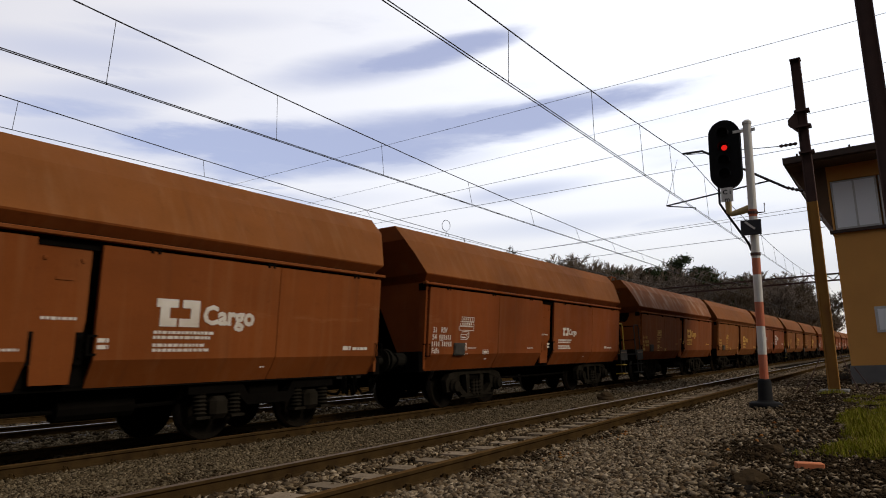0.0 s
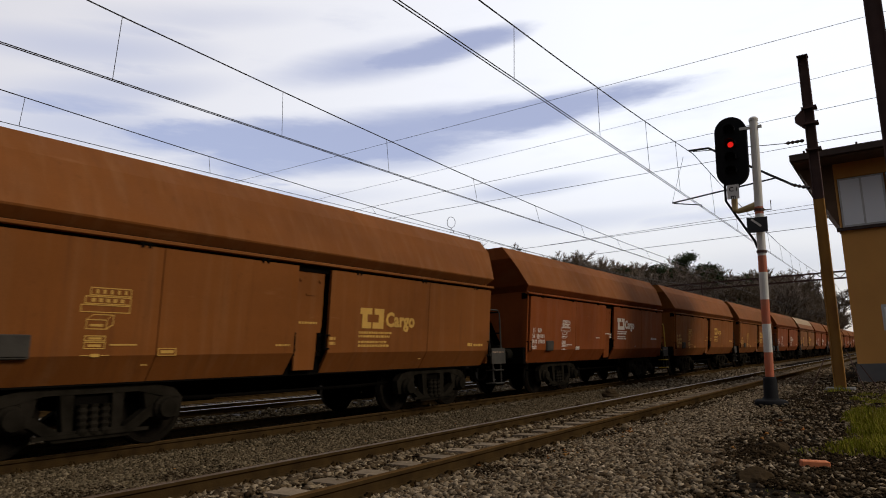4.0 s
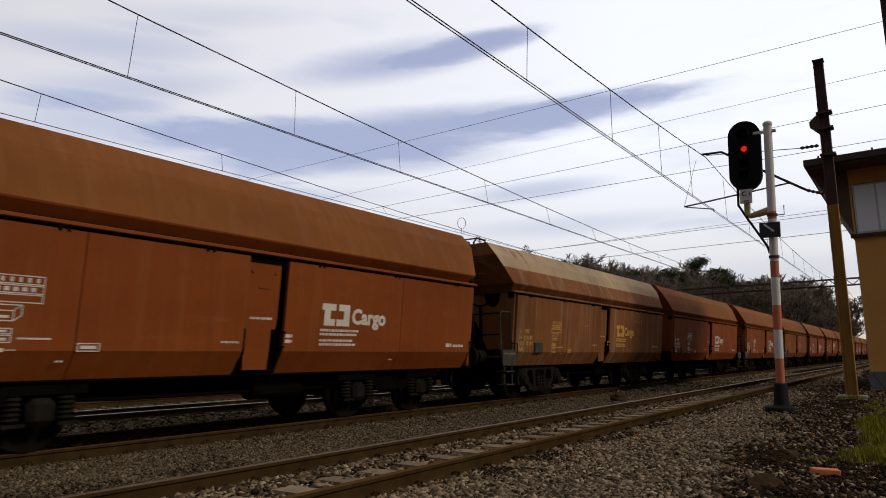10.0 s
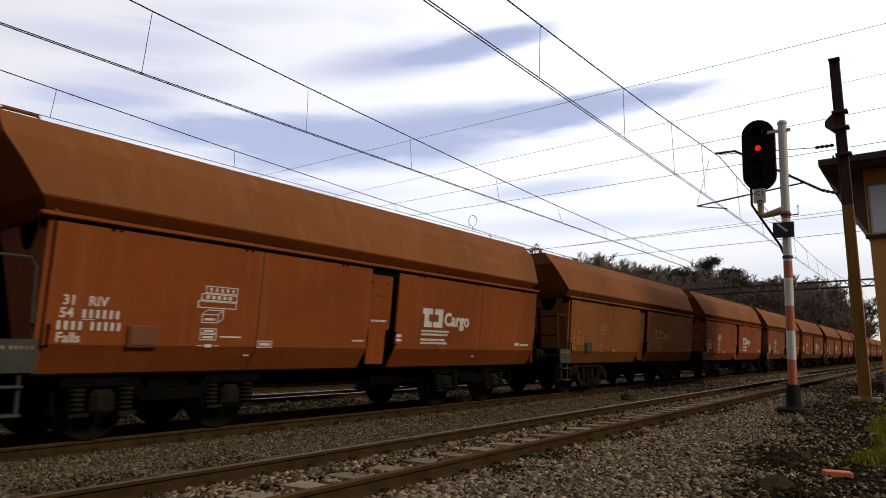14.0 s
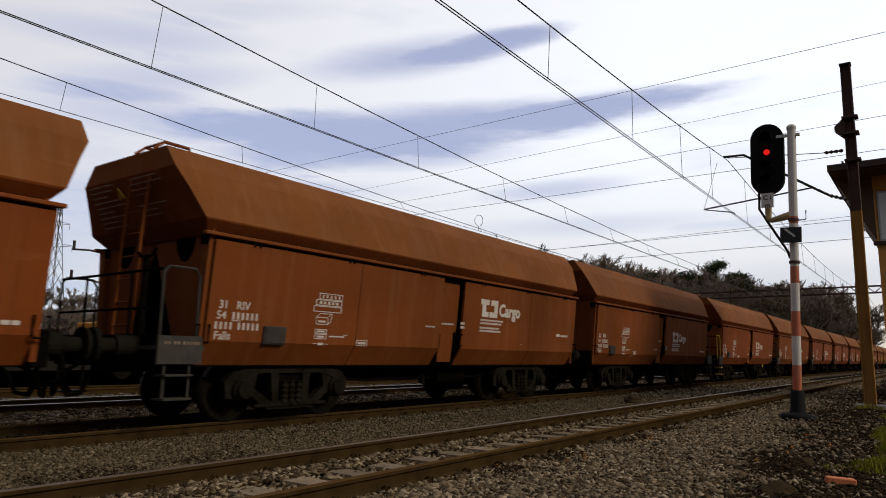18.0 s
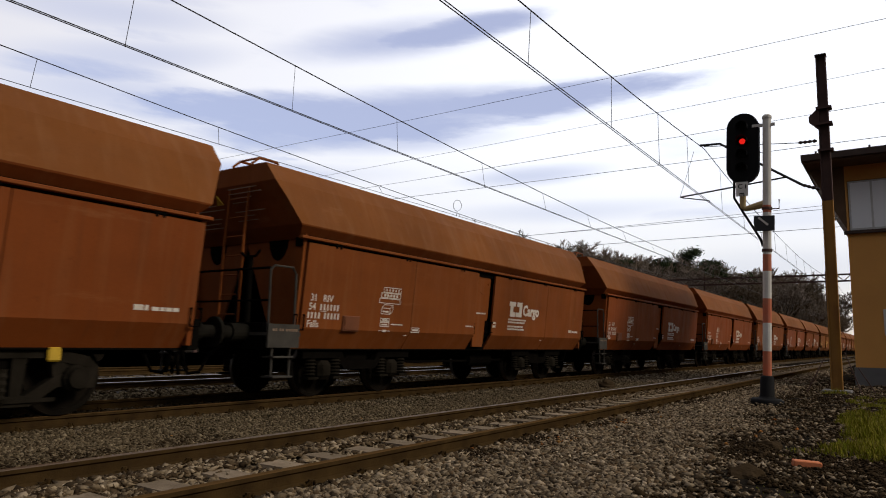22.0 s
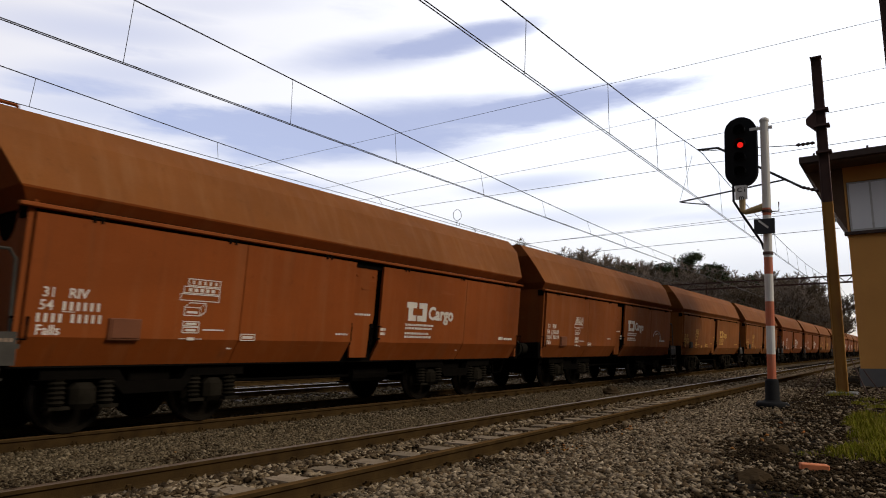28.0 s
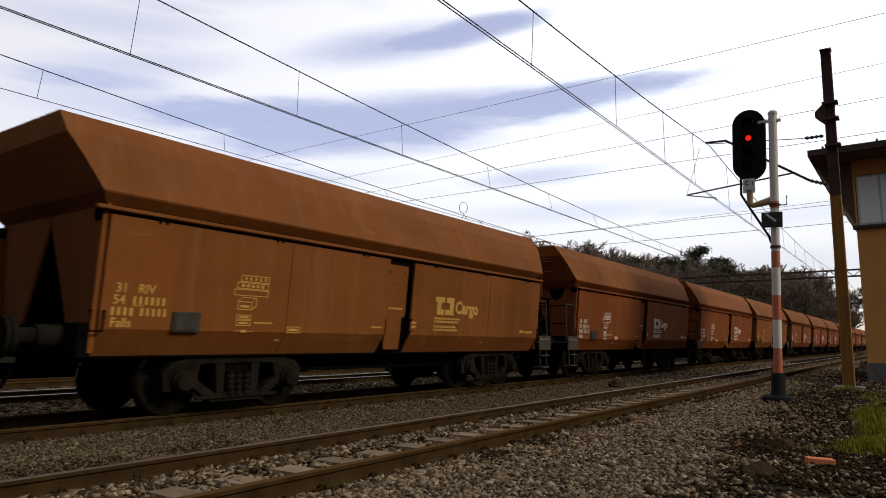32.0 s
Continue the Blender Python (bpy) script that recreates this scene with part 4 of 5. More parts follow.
        num = bmesh.new()
        for y, z, n, wd in ((-5.28, 1.455, 6, 0.068), (-5.55, 1.315, 4, 0.068), (-5.17, 1.315, 5, 0.068)):
            for k in range(n):
                box(num, 0, 0.003, y + k * (wd + 0.012), y + k * (wd + 0.012) + wd * 0.5, z, z + 0.10)
        box(num, 0, 0.003, -5.28, -5.13, 1.435, 1.444)
        tagged(part("number_print", flip(lean(move(num, 1.511, YB, 0)), s), K, w), kind="stuff")
        tagged(part("lettering", flip(lean(text_side("Falls", 0.16, -5.55, 1.175)), s), K, w), kind="stuff")
        tagged(part("data_table", flip(lean(move(data_table(), 1.511, YB - 3.78, 1.30)), s), K, w), kind="stuff")
        tagged(part("emblem", flip(lean(move(logo_mesh(), 1.511, YB + 1.20, 1.57)), s), K, w, "plain emblem blocks"), kind="stuff")
        tagged(part("wordmark", flip(lean(bold_word("Cargo", 0.36, 1.88, 1.62)), s), K, w), kind="stuff")
        tagged(part("small_print", flip(lean(move(rows_mesh([(1.15, 1.475, 0.92, 0.04), (1.15, 1.41, 0.87, 0.04), (1.15, 1.31, 0.78, 0.04), (1.15, 1.245, 0.86, 0.04), (0.42, 1.36, 0.14, 0.05), (0.42, 1.28, 0.14, 0.05), (-0.75, 1.26, 0.30, 0.03), (4.77, 1.25, 0.20, 0.07), (5.02, 1.25, 0.40, 0.05), (-2.95, 1.02, 0.10, 0.02), (2.95, 1.0, 0.08, 0.02)]), 1.511, YB, 0)), s), K, w), kind="stuff")
        post_print = move(rows_mesh([(-0.22, 1.62, 0.42, 0.035)]), 1.428, YB, 0)
        tagged(part("post_print", flip(lean(post_print), s), K, w), kind="stuff")
    # sloping end sheets with the wedge-shaped opening
    for e in (1, -1):
        y = YB + e * (HALF - 0.10)
        for s in (1, -1):
            bm = prism(bmesh.new(), [(s * 1.40, 2.68), (s * 0.02, 2.68), (s * 0.02, 2.52), (s * 0.66, 1.06), (s * 1.24, 1.06)], "y", y - 0.02, y + 0.02)
            part("end_sheet", bm, P, w)
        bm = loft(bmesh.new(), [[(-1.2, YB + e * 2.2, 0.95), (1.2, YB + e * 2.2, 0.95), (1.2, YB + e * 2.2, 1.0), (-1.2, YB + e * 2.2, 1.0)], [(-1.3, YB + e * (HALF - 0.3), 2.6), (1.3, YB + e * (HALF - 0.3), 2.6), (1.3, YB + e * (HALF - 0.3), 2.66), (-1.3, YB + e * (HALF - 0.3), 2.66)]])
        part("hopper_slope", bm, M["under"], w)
    # underframe
    bm = B(-0.25, 0.25, -6.1, 6.1, 0.72, 1.02)
    part("centre_sill", bm, M["under"], w)
    for s in (1, -1):
        x0, x1 = (1.04, 1.16) if s > 0 else (-1.16, -1.04)
        part("side_sill", B(x0, x1, -6.1, 6.1, 0.80, 0.96), M["under"], w)
        part("brake_pipe", tube(bmesh.new(), [(s * 0.8, -5.0, 0.62), (s * 0.8, -1.5, 0.55), (s * 0.8, 1.5, 0.55), (s * 0.8, 5.0, 0.62)], 0.03, 6), M["under"], w)
    part("hopper_bottom", loft(bmesh.new(), [[(-0.5, -2.3, 0.62), (0.5, -2.3, 0.62), (0.5, 2.3, 0.62), (-0.5, 2.3, 0.62)], [(-1.15, -3.6, 1.05), (1.15, -3.6, 1.05), (1.15, 3.8, 1.05), (-1.15, 3.8, 1.05)]]), M["under"], w)
    part("air_tank", turned(bmesh.new(), [(-0.55, 0.0), (-0.5, 0.16), (0.5, 0.16), (0.55, 0.0)], "y", 12, (0.75, 1.0, 0.58)), M["under"], w)
    for e in (1, -1):
        y0, y1 = sorted((e * 5.95, e * 6.12))
        part("headstock", B(-1.30, 1.30, y0, y1, 0.80, 1.22, bevel=0.01), M["under"], w)
        for s in (1, -1):
            bm = bmesh.new()
            turned(bm, [(e * 6.10, 0.14), (e * 6.42, 0.14), (e * 6.42, 0.10), (e * 6.65, 0.10), (e * 6.66, 0.23), (e * 6.715, 0.22), (e * 6.725, 0.0)], "y", 16, (s * 0.875, 0, 1.06))
            part("buffer", bm, M["buffer"], w)
        bm = bmesh.new()
        box(bm, -0.06, 0.06, min(e * 6.1, e * 6.6), max(e * 6.1, e * 6.6), 0.98, 1.08)
        tube(bm, [(0, e * 6.5, 1.08), (0, e * 6.62, 1.16), (0, e * 6.70, 1.05), (0, e * 6.62, 0.92), (0, e * 6.55, 0.60), (0.05, e * 6.5, 0.45)], 0.035, 6)
        part("coupling", bm, M["under"], w)
        for s in (1, -1):
            part("brake_hose", tube(bmesh.new(), [(s * 0.4, e * 6.12, 0.86), (s * 0.4, e * 6.4, 0.70), (s * 0.35, e * 6.5, 0.45), (s * 0.2, e * 6.6, 0.42), (s * 0.1, e * 6.66, 0.60)], 0.03, 6), M["under"], w)
    # platform, rails, steps and ladder at one end
    pl = part("platform", B(-1.42, 1.42, -6.14, -5.46, 1.02, 1.07), M["plate"], w, "grey end platform")
    for s in (1, -1):
        x0, x1 = sorted((s * 1.40, s * 1.44))
        ap = part("apron", B(x0, x1, -6.14, -5.50, 0.84, 1.20), M["plate"], pl)
        bars = bmesh.new()
        for k in range(9):
            ya = -6.05 + 0.052 * k + (0.03 if k > 1 else 0) + (0.03 if k > 3 else 0)
            box(bars, min(s * 1.440, s * 1.443), max(s * 1.440, s * 1.443), ya, ya + 0.03, 1.09, 1.13)
        tagged(part("number_print", bars, M["faint_mark"], ap), kind="stuff")
        a, b = sorted((s * 1.18, s * 1.46))
        for z in (0.38, 0.68):
            part("step", B(a, b, -6.02, -5.62, z, z + 0.03, bevel=0.006), M["plate" if rail == "under" else rail], pl)
        for y in (-6.0, -5.64):
            part("step_post", tube(bmesh.new(), [(s * 1.38, y, 0.38), (s * 1.38, y, 0.9)], 0.022, 5), M["plate"], pl)
        bm = bmesh.new()
        tube(bm, [(s * 1.36, -5.55, 1.05), (s * 1.36, -5.55, 2.0), (s * 1.36, -5.62, 2.10), (s * 1.36, -6.0, 2.10), (s * 1.36, -6.08, 2.02), (s * 1.36, -6.08, 1.05)], 0.02, 6)
        part("handrail", bm, M["plate" if rail == "under" else rail], pl)
    bm = bmesh.new()
    tube(bm, [(-1.36, -6.08, 2.06), (1.36, -6.08, 2.06)], 0.02, 6)
    tube(bm, [(-1.36, -6.08, 1.56), (1.36, -6.08, 1.56)], 0.018, 6)
    for x in (-0.6, 0.6):
        tube(bm, [(x, -6.08, 1.05), (x, -6.08, 2.06)], 0.018, 6)
    part("guard_rail", bm, M["under"], pl)
    bm = tube(bmesh.new(), [(0.78, -6.0, 1.05), (0.78, -6.0, 2.28)], 0.045, 8)
    tube(bm, [(0.56, -6.0, 2.34), (0.66, -6.0, 2.27), (0.90, -6.0, 2.27), (1.0, -6.0, 2.36)], 0.022, 6)
    part("hand_brake", bm, M["under"], pl, "black hand brake post with a bent handle")
    bm = bmesh.new()
    x0, x1 = (0.08, 0.56)
    for x in (x0, x1):
        tube(bm, [(x, -6.02, 1.05), (x, -5.98, 2.6), (x, -5.89, 3.86), (x, -5.75, 3.98), (x, -5.35, 3.98), (x, -5.30, 3.8)], 0.024, 6)
    for k in range(8):
        z = 1.35 + 0.32 * k
        y = -6.02 + (z - 1.05) * 0.045
        tube(bm, [(x0, y, z), (x1, y, z)], 0.014, 5)
    tube(bm, [(x0, -5.75, 3.98), (x1, -5.75, 3.98)], 0.02, 5)
    part("ladder", bm, P if not wide_ladder else M["plate"], w)
    # print on the hopper's end
    bm = bmesh.new()
    rng = random.Random(11)
    for k in range(9):
        z = 2.86 + 0.07 * k
        yy = YB - HALF - 0.15 - (z - 2.81) * 0.55
        for xx in (-1.0, 0.1):
            if rng.random() < 0.85:
                ln = rng.uniform(0.4, 0.85)
                box(bm, xx, xx + ln, yy - 0.006, yy + 0.0, z, z + 0.014)
    tagged(part("end_print", bm, M["faint_mark"], w), kind="stuff")
    # flat plates painting the shade of curved openings in the end sheets; warning triangle
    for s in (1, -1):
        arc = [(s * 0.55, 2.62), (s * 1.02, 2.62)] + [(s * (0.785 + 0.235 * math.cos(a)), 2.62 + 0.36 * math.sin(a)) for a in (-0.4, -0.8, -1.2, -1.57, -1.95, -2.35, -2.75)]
        part("end_opening", prism(bmesh.new(), arc, "y", YB - HALF + 0.074, YB - HALF + 0.084), M["under"], w, "curved near-black plate that paints the shade of an opening")
    yy = YB - HALF - 0.15 - (3.29 - 2.81) * 0.55
    part("warning_triangle", loft(bmesh.new(), [[(-0.30, yy + 0.06 - 0.02, 3.22), (-0.14, yy + 0.06 - 0.02, 3.22), (-0.22, yy - 0.035 - 0.02, 3.36)], [(-0.30, yy + 0.06, 3.22), (-0.14, yy + 0.06, 3.22), (-0.22, yy - 0.035, 3.36)]]), M["yellow"], w, "yellow warning triangle")
    (bogie_y25 if springs else bogie_cast)(w, -3.62)
    (bogie_y25 if springs else bogie_cast)(w, 3.62)
    return w


KINDS = {
    "a": ("red", "white_mark", True, "oxide-red steel hopper wagon with white lettering"),
    "b": ("dark_red", "white_mark", False, "weathered red hopper wagon with white lettering", "yellow"),
    "c": ("brown", "white_mark", True, "dusty brown hopper wagon with white lettering"),
    "d": ("olive", "cream_mark", False, "dusty brown hopper wagon with yellowed lettering"),
    "e": ("olive", "ghost_mark", False, "dusty brown hopper wagon with faded orange lettering"),
    "f": ("rain", "cream_mark", False, "brown hopper wagon with a pale faded top and yellowed lettering", "under", "grey", True),
    "h": ("brown", "cream_mark", False, "brown hopper wagon with scraped top and yellowed lettering", "under", "streak"),
    "g": ("brown", "white_mark", False, "brown hopper wagon on cast bogies with white lettering"),
}
# paint and build of each wagon in the order in which they pass, and F or R: platform at the front or rear
TRAIN = ["cF", "bR", "hF", "dR", "bR", "dR", "dR", "aF", "fF", "aR", "aF", "eF", "aF", "gF", "gR", "bF", "cF", "aF", "aF", "cF", "aF", "cR", "dR", "dR", "gF", "cF", "dR", "cF", "aF", "gR", "dF", "cF", "gR", "cF", "aF", "dF", "cR"]
NUDGE = [0.0] * len(TRAIN)
for i, d in ((7, 0.12), (8, 0.08), (12, 0.08), (13, 0.12), (15, 0.08), (20, 0.1)):
    NUDGE[i] = d
for i, code in enumerate(TRAIN):
    if code[1] == "R":
        NUDGE[i] += 0.05
masters, wagons = {}, []
for i, code in enumerate(TRAIN):
    k, way = code
    m0 = pose(TRACK_B, 10.43 + LOB * (i - 0.5), 0, 0, 0, 0 if way == "F" else 180)
    if k not in masters:
        masters[k] = wagon(*KINDS[k])
        masters[k].matrix_basis = m0
        wagons.append(masters[k])
    else:
        wagons.append(copy_thing(masters[k], m0))


PACE = ((0, -0.15), (1, 0.06), (3, 0.2), (5.5, 0.0), (6.5, 0.05), (8, -0.08), (9, -0.2), (10, 0.0), (11.5, -0.08), (13, -0.22), (13.5, -0.2), (15.5, 0.3), (17, 0.3), (18, 0.2), (19, 0.3), (19.5, 0.3), (20, 0.1), (20.5, -0.15), (21, -0.15), (22, -0.15), (23, -0.15), (24.5, -0.1), (26.5, 0.0), (32, 0.0))


# emblems painted nearer the middle, higher or smaller on some wagons: number, along, up, size
for i, d, up, size in ((1, -0.45, 0.0, 0.62), (2, -0.30, 0.14, 1.0), (4, -0.42, 0.22, 1.05), (5, 0.0, 0.2, 0.9), (6, -0.45, 0.14, 1.0), (8, -0.2, 0.08, 1.0), (9, -0.2, 0.0, 1.0), (12, 0.1, 0.0, 1.0), (13, -0.1, 0.28, 1.05), (14, 0.0, 0.06, 1.0), (15, 0.05, 0.05, 1.0), (16, 0.0, 0.05, 1.0), (21, -0.42, 0.1, 1.0), (22, -0.18, 0.06, 1.0)):
    for o in wagons[i].children:
        if o.name.startswith(("emblem", "wordmark", "small_print")):
            near = o.data.vertices[0].co.x > 0
            k = 1.0 if o.name.startswith("small_print") else size
            c = Vector((0, YB + (1.9 if near else -1.9), 1.70))
            o.scale = (1, k, k)
            o.location = c * (1 - k) + Vector((0.098 * up if near else -0.098 * up, d if near else -d, up))


# one wagon has its data table nearer the end
for o in wagons[1].children:
    if o.name.startswith("data_table"):
        o.location.y = -0.75 if o.data.vertices[0].co.x > 0 else 0.75


# chalk arcs that somebody drew on one flap
bm = bmesh.new()
for r, k, x0 in ((0.62, 1.0, 0.0), (0.50, 0.8, 0.05)):
    pts = []
    for j in range(10):
        a = math.radians(20 + 125 * k * j / 9)
        z = 1.22 + 0.85 * r * math.sin(a)
        pts.append((SIDE(z) + 0.003, 4.25 + x0 + r * math.cos(a) * 0.9, z))
    tube(bm, pts, 0.009, 4)
scrawl = part("chalk_scrawl", bm, M["white_mark"], wagons[21], "white chalk arcs on the flap")
tagged(scrawl, kind="stuff")
for v in scrawl.data.vertices:
    v.co.x, v.co.y = -v.co.x, 2 * YB - v.co.y


# hand-painted word on one flap, and a yellow brake marker on one bogie
bm = letters("GROS", 0.21, 0.003)
for v in bm.verts:
    z = 1.18 + v.co.y
    v.co = Vector((-SIDE(z) - 0.004 - v.co.z, YB + 2.01 - v.co.x, z))
tagged(part("painted_word", bm, M["cream_mark"], wagons[22], "yellow hand-painted word"), kind="stuff")
part("brake_marker", B(1.13, 1.17, 4.20, 4.36, 0.66, 0.84, bevel=0.02), M["yellow"], wagons[15], "yellow brake marker")


def run(t):
    """Metres that the train has gone after t seconds: a steady gain in speed, with small changes of pace."""
    s = 1.87911148e-05 * t ** 4 - 1.54232575e-03 * t ** 3 + 5.23478909e-02 * t ** 2 + 8.75259255 * t
    return s + float(np.interp(t, [a for a, _ in PACE], [b for _, b in PACE]))


def motions():
    times = [i * 0.5 for i in range(65)]
    for i, w in enumerate(wagons):
        turn = 0 if TRAIN[i][1] == "F" else 180
        y0 = 10.43 + LOB * (i - 0.5) + NUDGE[i]
        walk(w, [(t, pose(TRACK_B, y0 - run(t), 0, 0, 0, turn)) for t in times])
        # wheels turn while the wagon is near
        rolling = [k / 15 for k in range(481) if -14 < y0 - run(k / 15) < 42]
        if not rolling:
            continue
        s = 1 if turn else -1
        for bg in w.children:
            if not bg.name.startswith("bogie"):
                continue
            for ws in bg.children:
                if ws.name.startswith("wheelset"):
                    base, r0 = ws.location.copy(), run(rolling[0])
                    rows = [(t, pose(*base, -s * math.degrees((run(t) - r0) / 0.46) % 360)) for t in rolling]
                    if rolling[0] > 0:
                        rows.insert(0, (0.0, rows[0][1]))
                    if rolling[-1] < 32.0:
                        rows.append((32.0, rows[-1][1]))
                    walk(ws, rows)


# ---- signal ----
def signal():
    sg = thing("railway_signal", pose(-2.49, 15.96, -0.14, 0, 2.3, 0), "tall colour-light railway signal showing red on a banded mast", "signal")
    bm = turned(bmesh.new(), [(-0.10, 0.33), (0.03, 0.33), (0.06, 0.28), (0.07, 0.18), (0.12, 0.145), (0.50, 0.135), (0.54, 0.10)], "z", 14)
    part("foot", bm, M["black"], sg, "black conical foot on a base slab", True)
    bands = [(0.50, 1.05, "mast_red"), (1.05, 1.65, "mast_white"), (1.65, 2.17, "mast_red"), (2.17, 2.76, "mast_white"), (2.76, 3.12, "mast_red"), (3.12, 4.04, "mast_white"), (4.04, 4.20, "mast_red"), (4.20, 6.15, "mast_white")]
    for z0, z1, c in bands:
        part("mast_section", turned(bmesh.new(), [(z0, 0.088), (z1, 0.088)], "z", 16), M[c], sg, smooth=False)
    part("mast_cap", turned(bmesh.new(), [(6.15, 0.10), (6.2, 0.10), (6.24, 0.06)], "z", 16), M["mast_white"], sg)
    for z in (3.18, 4.1):
        part("clamp", turned(bmesh.new(), [(z, 0.105), (z + 0.06, 0.105)], "z", 12), M["rust"], sg)
    # head: round-ended board with lamp hoods
    hx, hz0, hz1, r = -0.50, 4.74, 6.33, 0.335
    out = []
    for k in range(13):
        a = math.pi * k / 12
        out.append((hx + r * math.cos(a), hz1 - r + r * math.sin(a)))
    for k in range(13):
        a = math.pi + math.pi * k / 12
        out.append((hx + r * math.cos(a), hz0 + r + r * math.sin(a)))
    hd = part("signal_head", prism(bmesh.new(), out, "y", -0.02, 0.16), M["black"], sg, "black round-ended signal head")
    for k in range(4):
        z = hz1 - 0.33 - 0.315 * k
        h = bmesh.new()
        ring = []
        for rad, order in ((0.124, 1), (0.114, -1)):
            seq = [(hx + rad * math.cos(math.radians(-20 + 22 * q)), z + rad * math.sin(math.radians(-20 + 22 * q))) for q in range(11)]
            ring += seq[::order]
        prism(h, ring, "y", -0.20, -0.021)
        part("hood", h, M["black"], hd)
        part("lens", turned(bmesh.new(), [(-0.022, 0.065), (-0.035, 0.05), (-0.04, 0.0)], "y", 16, (hx, 0, z)), M["lamp"] if k == 1 else M["black"], hd, "lit red lens" if k == 1 else "dark lens")
    for z in (5.98,):
        part("head_bracket", B(hx + 0.2, 0.16, -0.03, 0.03, z, z + 0.06), M["mast_white"], sg)
    bm = tube(bmesh.new(), [(-0.02, 0.06, 4.26), (-0.25, 0.06, 4.20), (-0.44, 0.06, 4.16), (-0.50, 0.06, 4.20), (-0.50, 0.06, 4.46)], [0.09, 0.075, 0.06, 0.07, 0.07], 10)
    part("bracket_pipe", bm, M["pipe"], sg)
    pb = part("name_plate", B(hx - 0.125, hx + 0.125, -0.06, -0.03, 4.43, 4.75), M["mast_white"], sg, "white plate with black letters")
    for s, z in (("C i", 4.60), ("m", 4.43)):
        t = letters(s, 0.145, 0.003)
        wdt = max(v.co.x for v in t.verts)
        for v in t.verts:
            v.co = Vector((hx + v.co.x - wdt / 2, -0.062 - v.co.z, z + v.co.y))
        part("plate_lettering", t, M["black"], pb)
    part("stop_board", B(-0.24, 0.17, -0.16, -0.11, 3.62, 3.95, bevel=0.005), M["board"], sg, "small black plate with a slanting white bar")
    part("white_bar", prism(bmesh.new(), [(-0.16, 3.90), (-0.13, 3.93), (0.06, 3.76), (0.03, 3.73)], "y", -0.166, -0.161), M["mast_white"], sg)
    bm = tube(bmesh.new(), [(hx - 0.18, 0.05, 4.85), (hx - 0.18, 0.05, 4.42), (hx + 0.0, 0.04, 4.1), (-0.12, 0, 3.45), (-0.08, 0, 3.3)], 0.028, 6)
    part("cable", bm, M["black"], sg)
    part("ladder_stub", tube(bmesh.new(), [(0.1, 0, 4.12), (0.24, 0, 4.12), (0.24, 0, 4.32)], 0.015, 5), M["rust"], sg)


signal()


# ---- overhead line ----
def h_mast(x, y, height, label, lower="ochre", lean=0.0, split=5.2, collars=True):
    ms = thing("overhead_mast", pose(x, y, -0.2, 0, lean, 0), label, "mast", "overhead line masts")
    def section(z0, z1, w0, w1):
        bm = bmesh.new()
        def outline(w, z):
            f, t, q = 0.105, 0.012, 0.010
            half = [(w + t, -f), (w + t, f), (w - t, f), (w - t, q)]
            pts = half + [(-w + t, q), (-w + t, f), (-w - t, f), (-w - t, -f), (-w + t, -f), (-w + t, -q), (w - t, -q), (w - t, -f)]
            return [(a, b, z) for a, b in pts]
        loft(bm, [outline(w0, z0), outline(w1, z1)])
        return bm
    part("lower_mast", section(-0.2, split, 0.125, 0.12), M[lower], ms, "ochre painted lower part")
    part("upper_mast", section(split, height, 0.12, 0.11), M["rust"], ms)
    part("footing", B(-0.35, 0.35, -0.35, 0.35, -0.2, 0.12, bevel=0.03), M["plinth"], ms)
    part("gusset", prism(bmesh.new(), [(-0.13, height - 1.5), (-0.36, height - 1.72), (-0.36, height - 1.86), (-0.13, height - 2.1)], "y", -0.06, 0.06), M["rust"], ms)
    for z in (height - 1.55, height - 2.0, height - 2.75) if collars else ():
        part("collar", B(-0.17, 0.21, -0.16, 0.16, z, z + 0.06), M["rust"], ms)
    part("mast_top", B(-0.14, 0.14, -0.15, 0.15, height, height + 0.03), M["rust"], ms)
    return ms


def insulator(a, b, parent):
    a, b = Vector(a), Vector(b)
    bm = bmesh.new()
    n = 9
    pts, rs = [], []
    for i in range(n):
        pts.append(a.lerp(b, i / (n - 1)))
        rs.append(0.055 if i % 2 else 0.025)
    tube(bm, pts, rs, 8)
    return part("insulator", bm, M["glass_ins"], parent)


MY = 20.9
mast = h_mast(-1.56, MY, 9.32, "rusty steel overhead line mast, ochre below", lean=0.4)
for x0, y0, x1, z1 in ((-0.75, -0.3, -0.25, 0.95), (0.62, -0.25, 0.22, 1.1), (0.95, 0.2, 0.5, 0.7)):
    part("guy_rod", tube(bmesh.new(), [(x0, y0, -0.1), (x1, y0 * 0.4, z1)], 0.014, 5), M["rust"], mast)
h_mast(0.20, 13.0, 9.2, "dark steel overhead line mast near the signal box", lower="rust", collars=False)


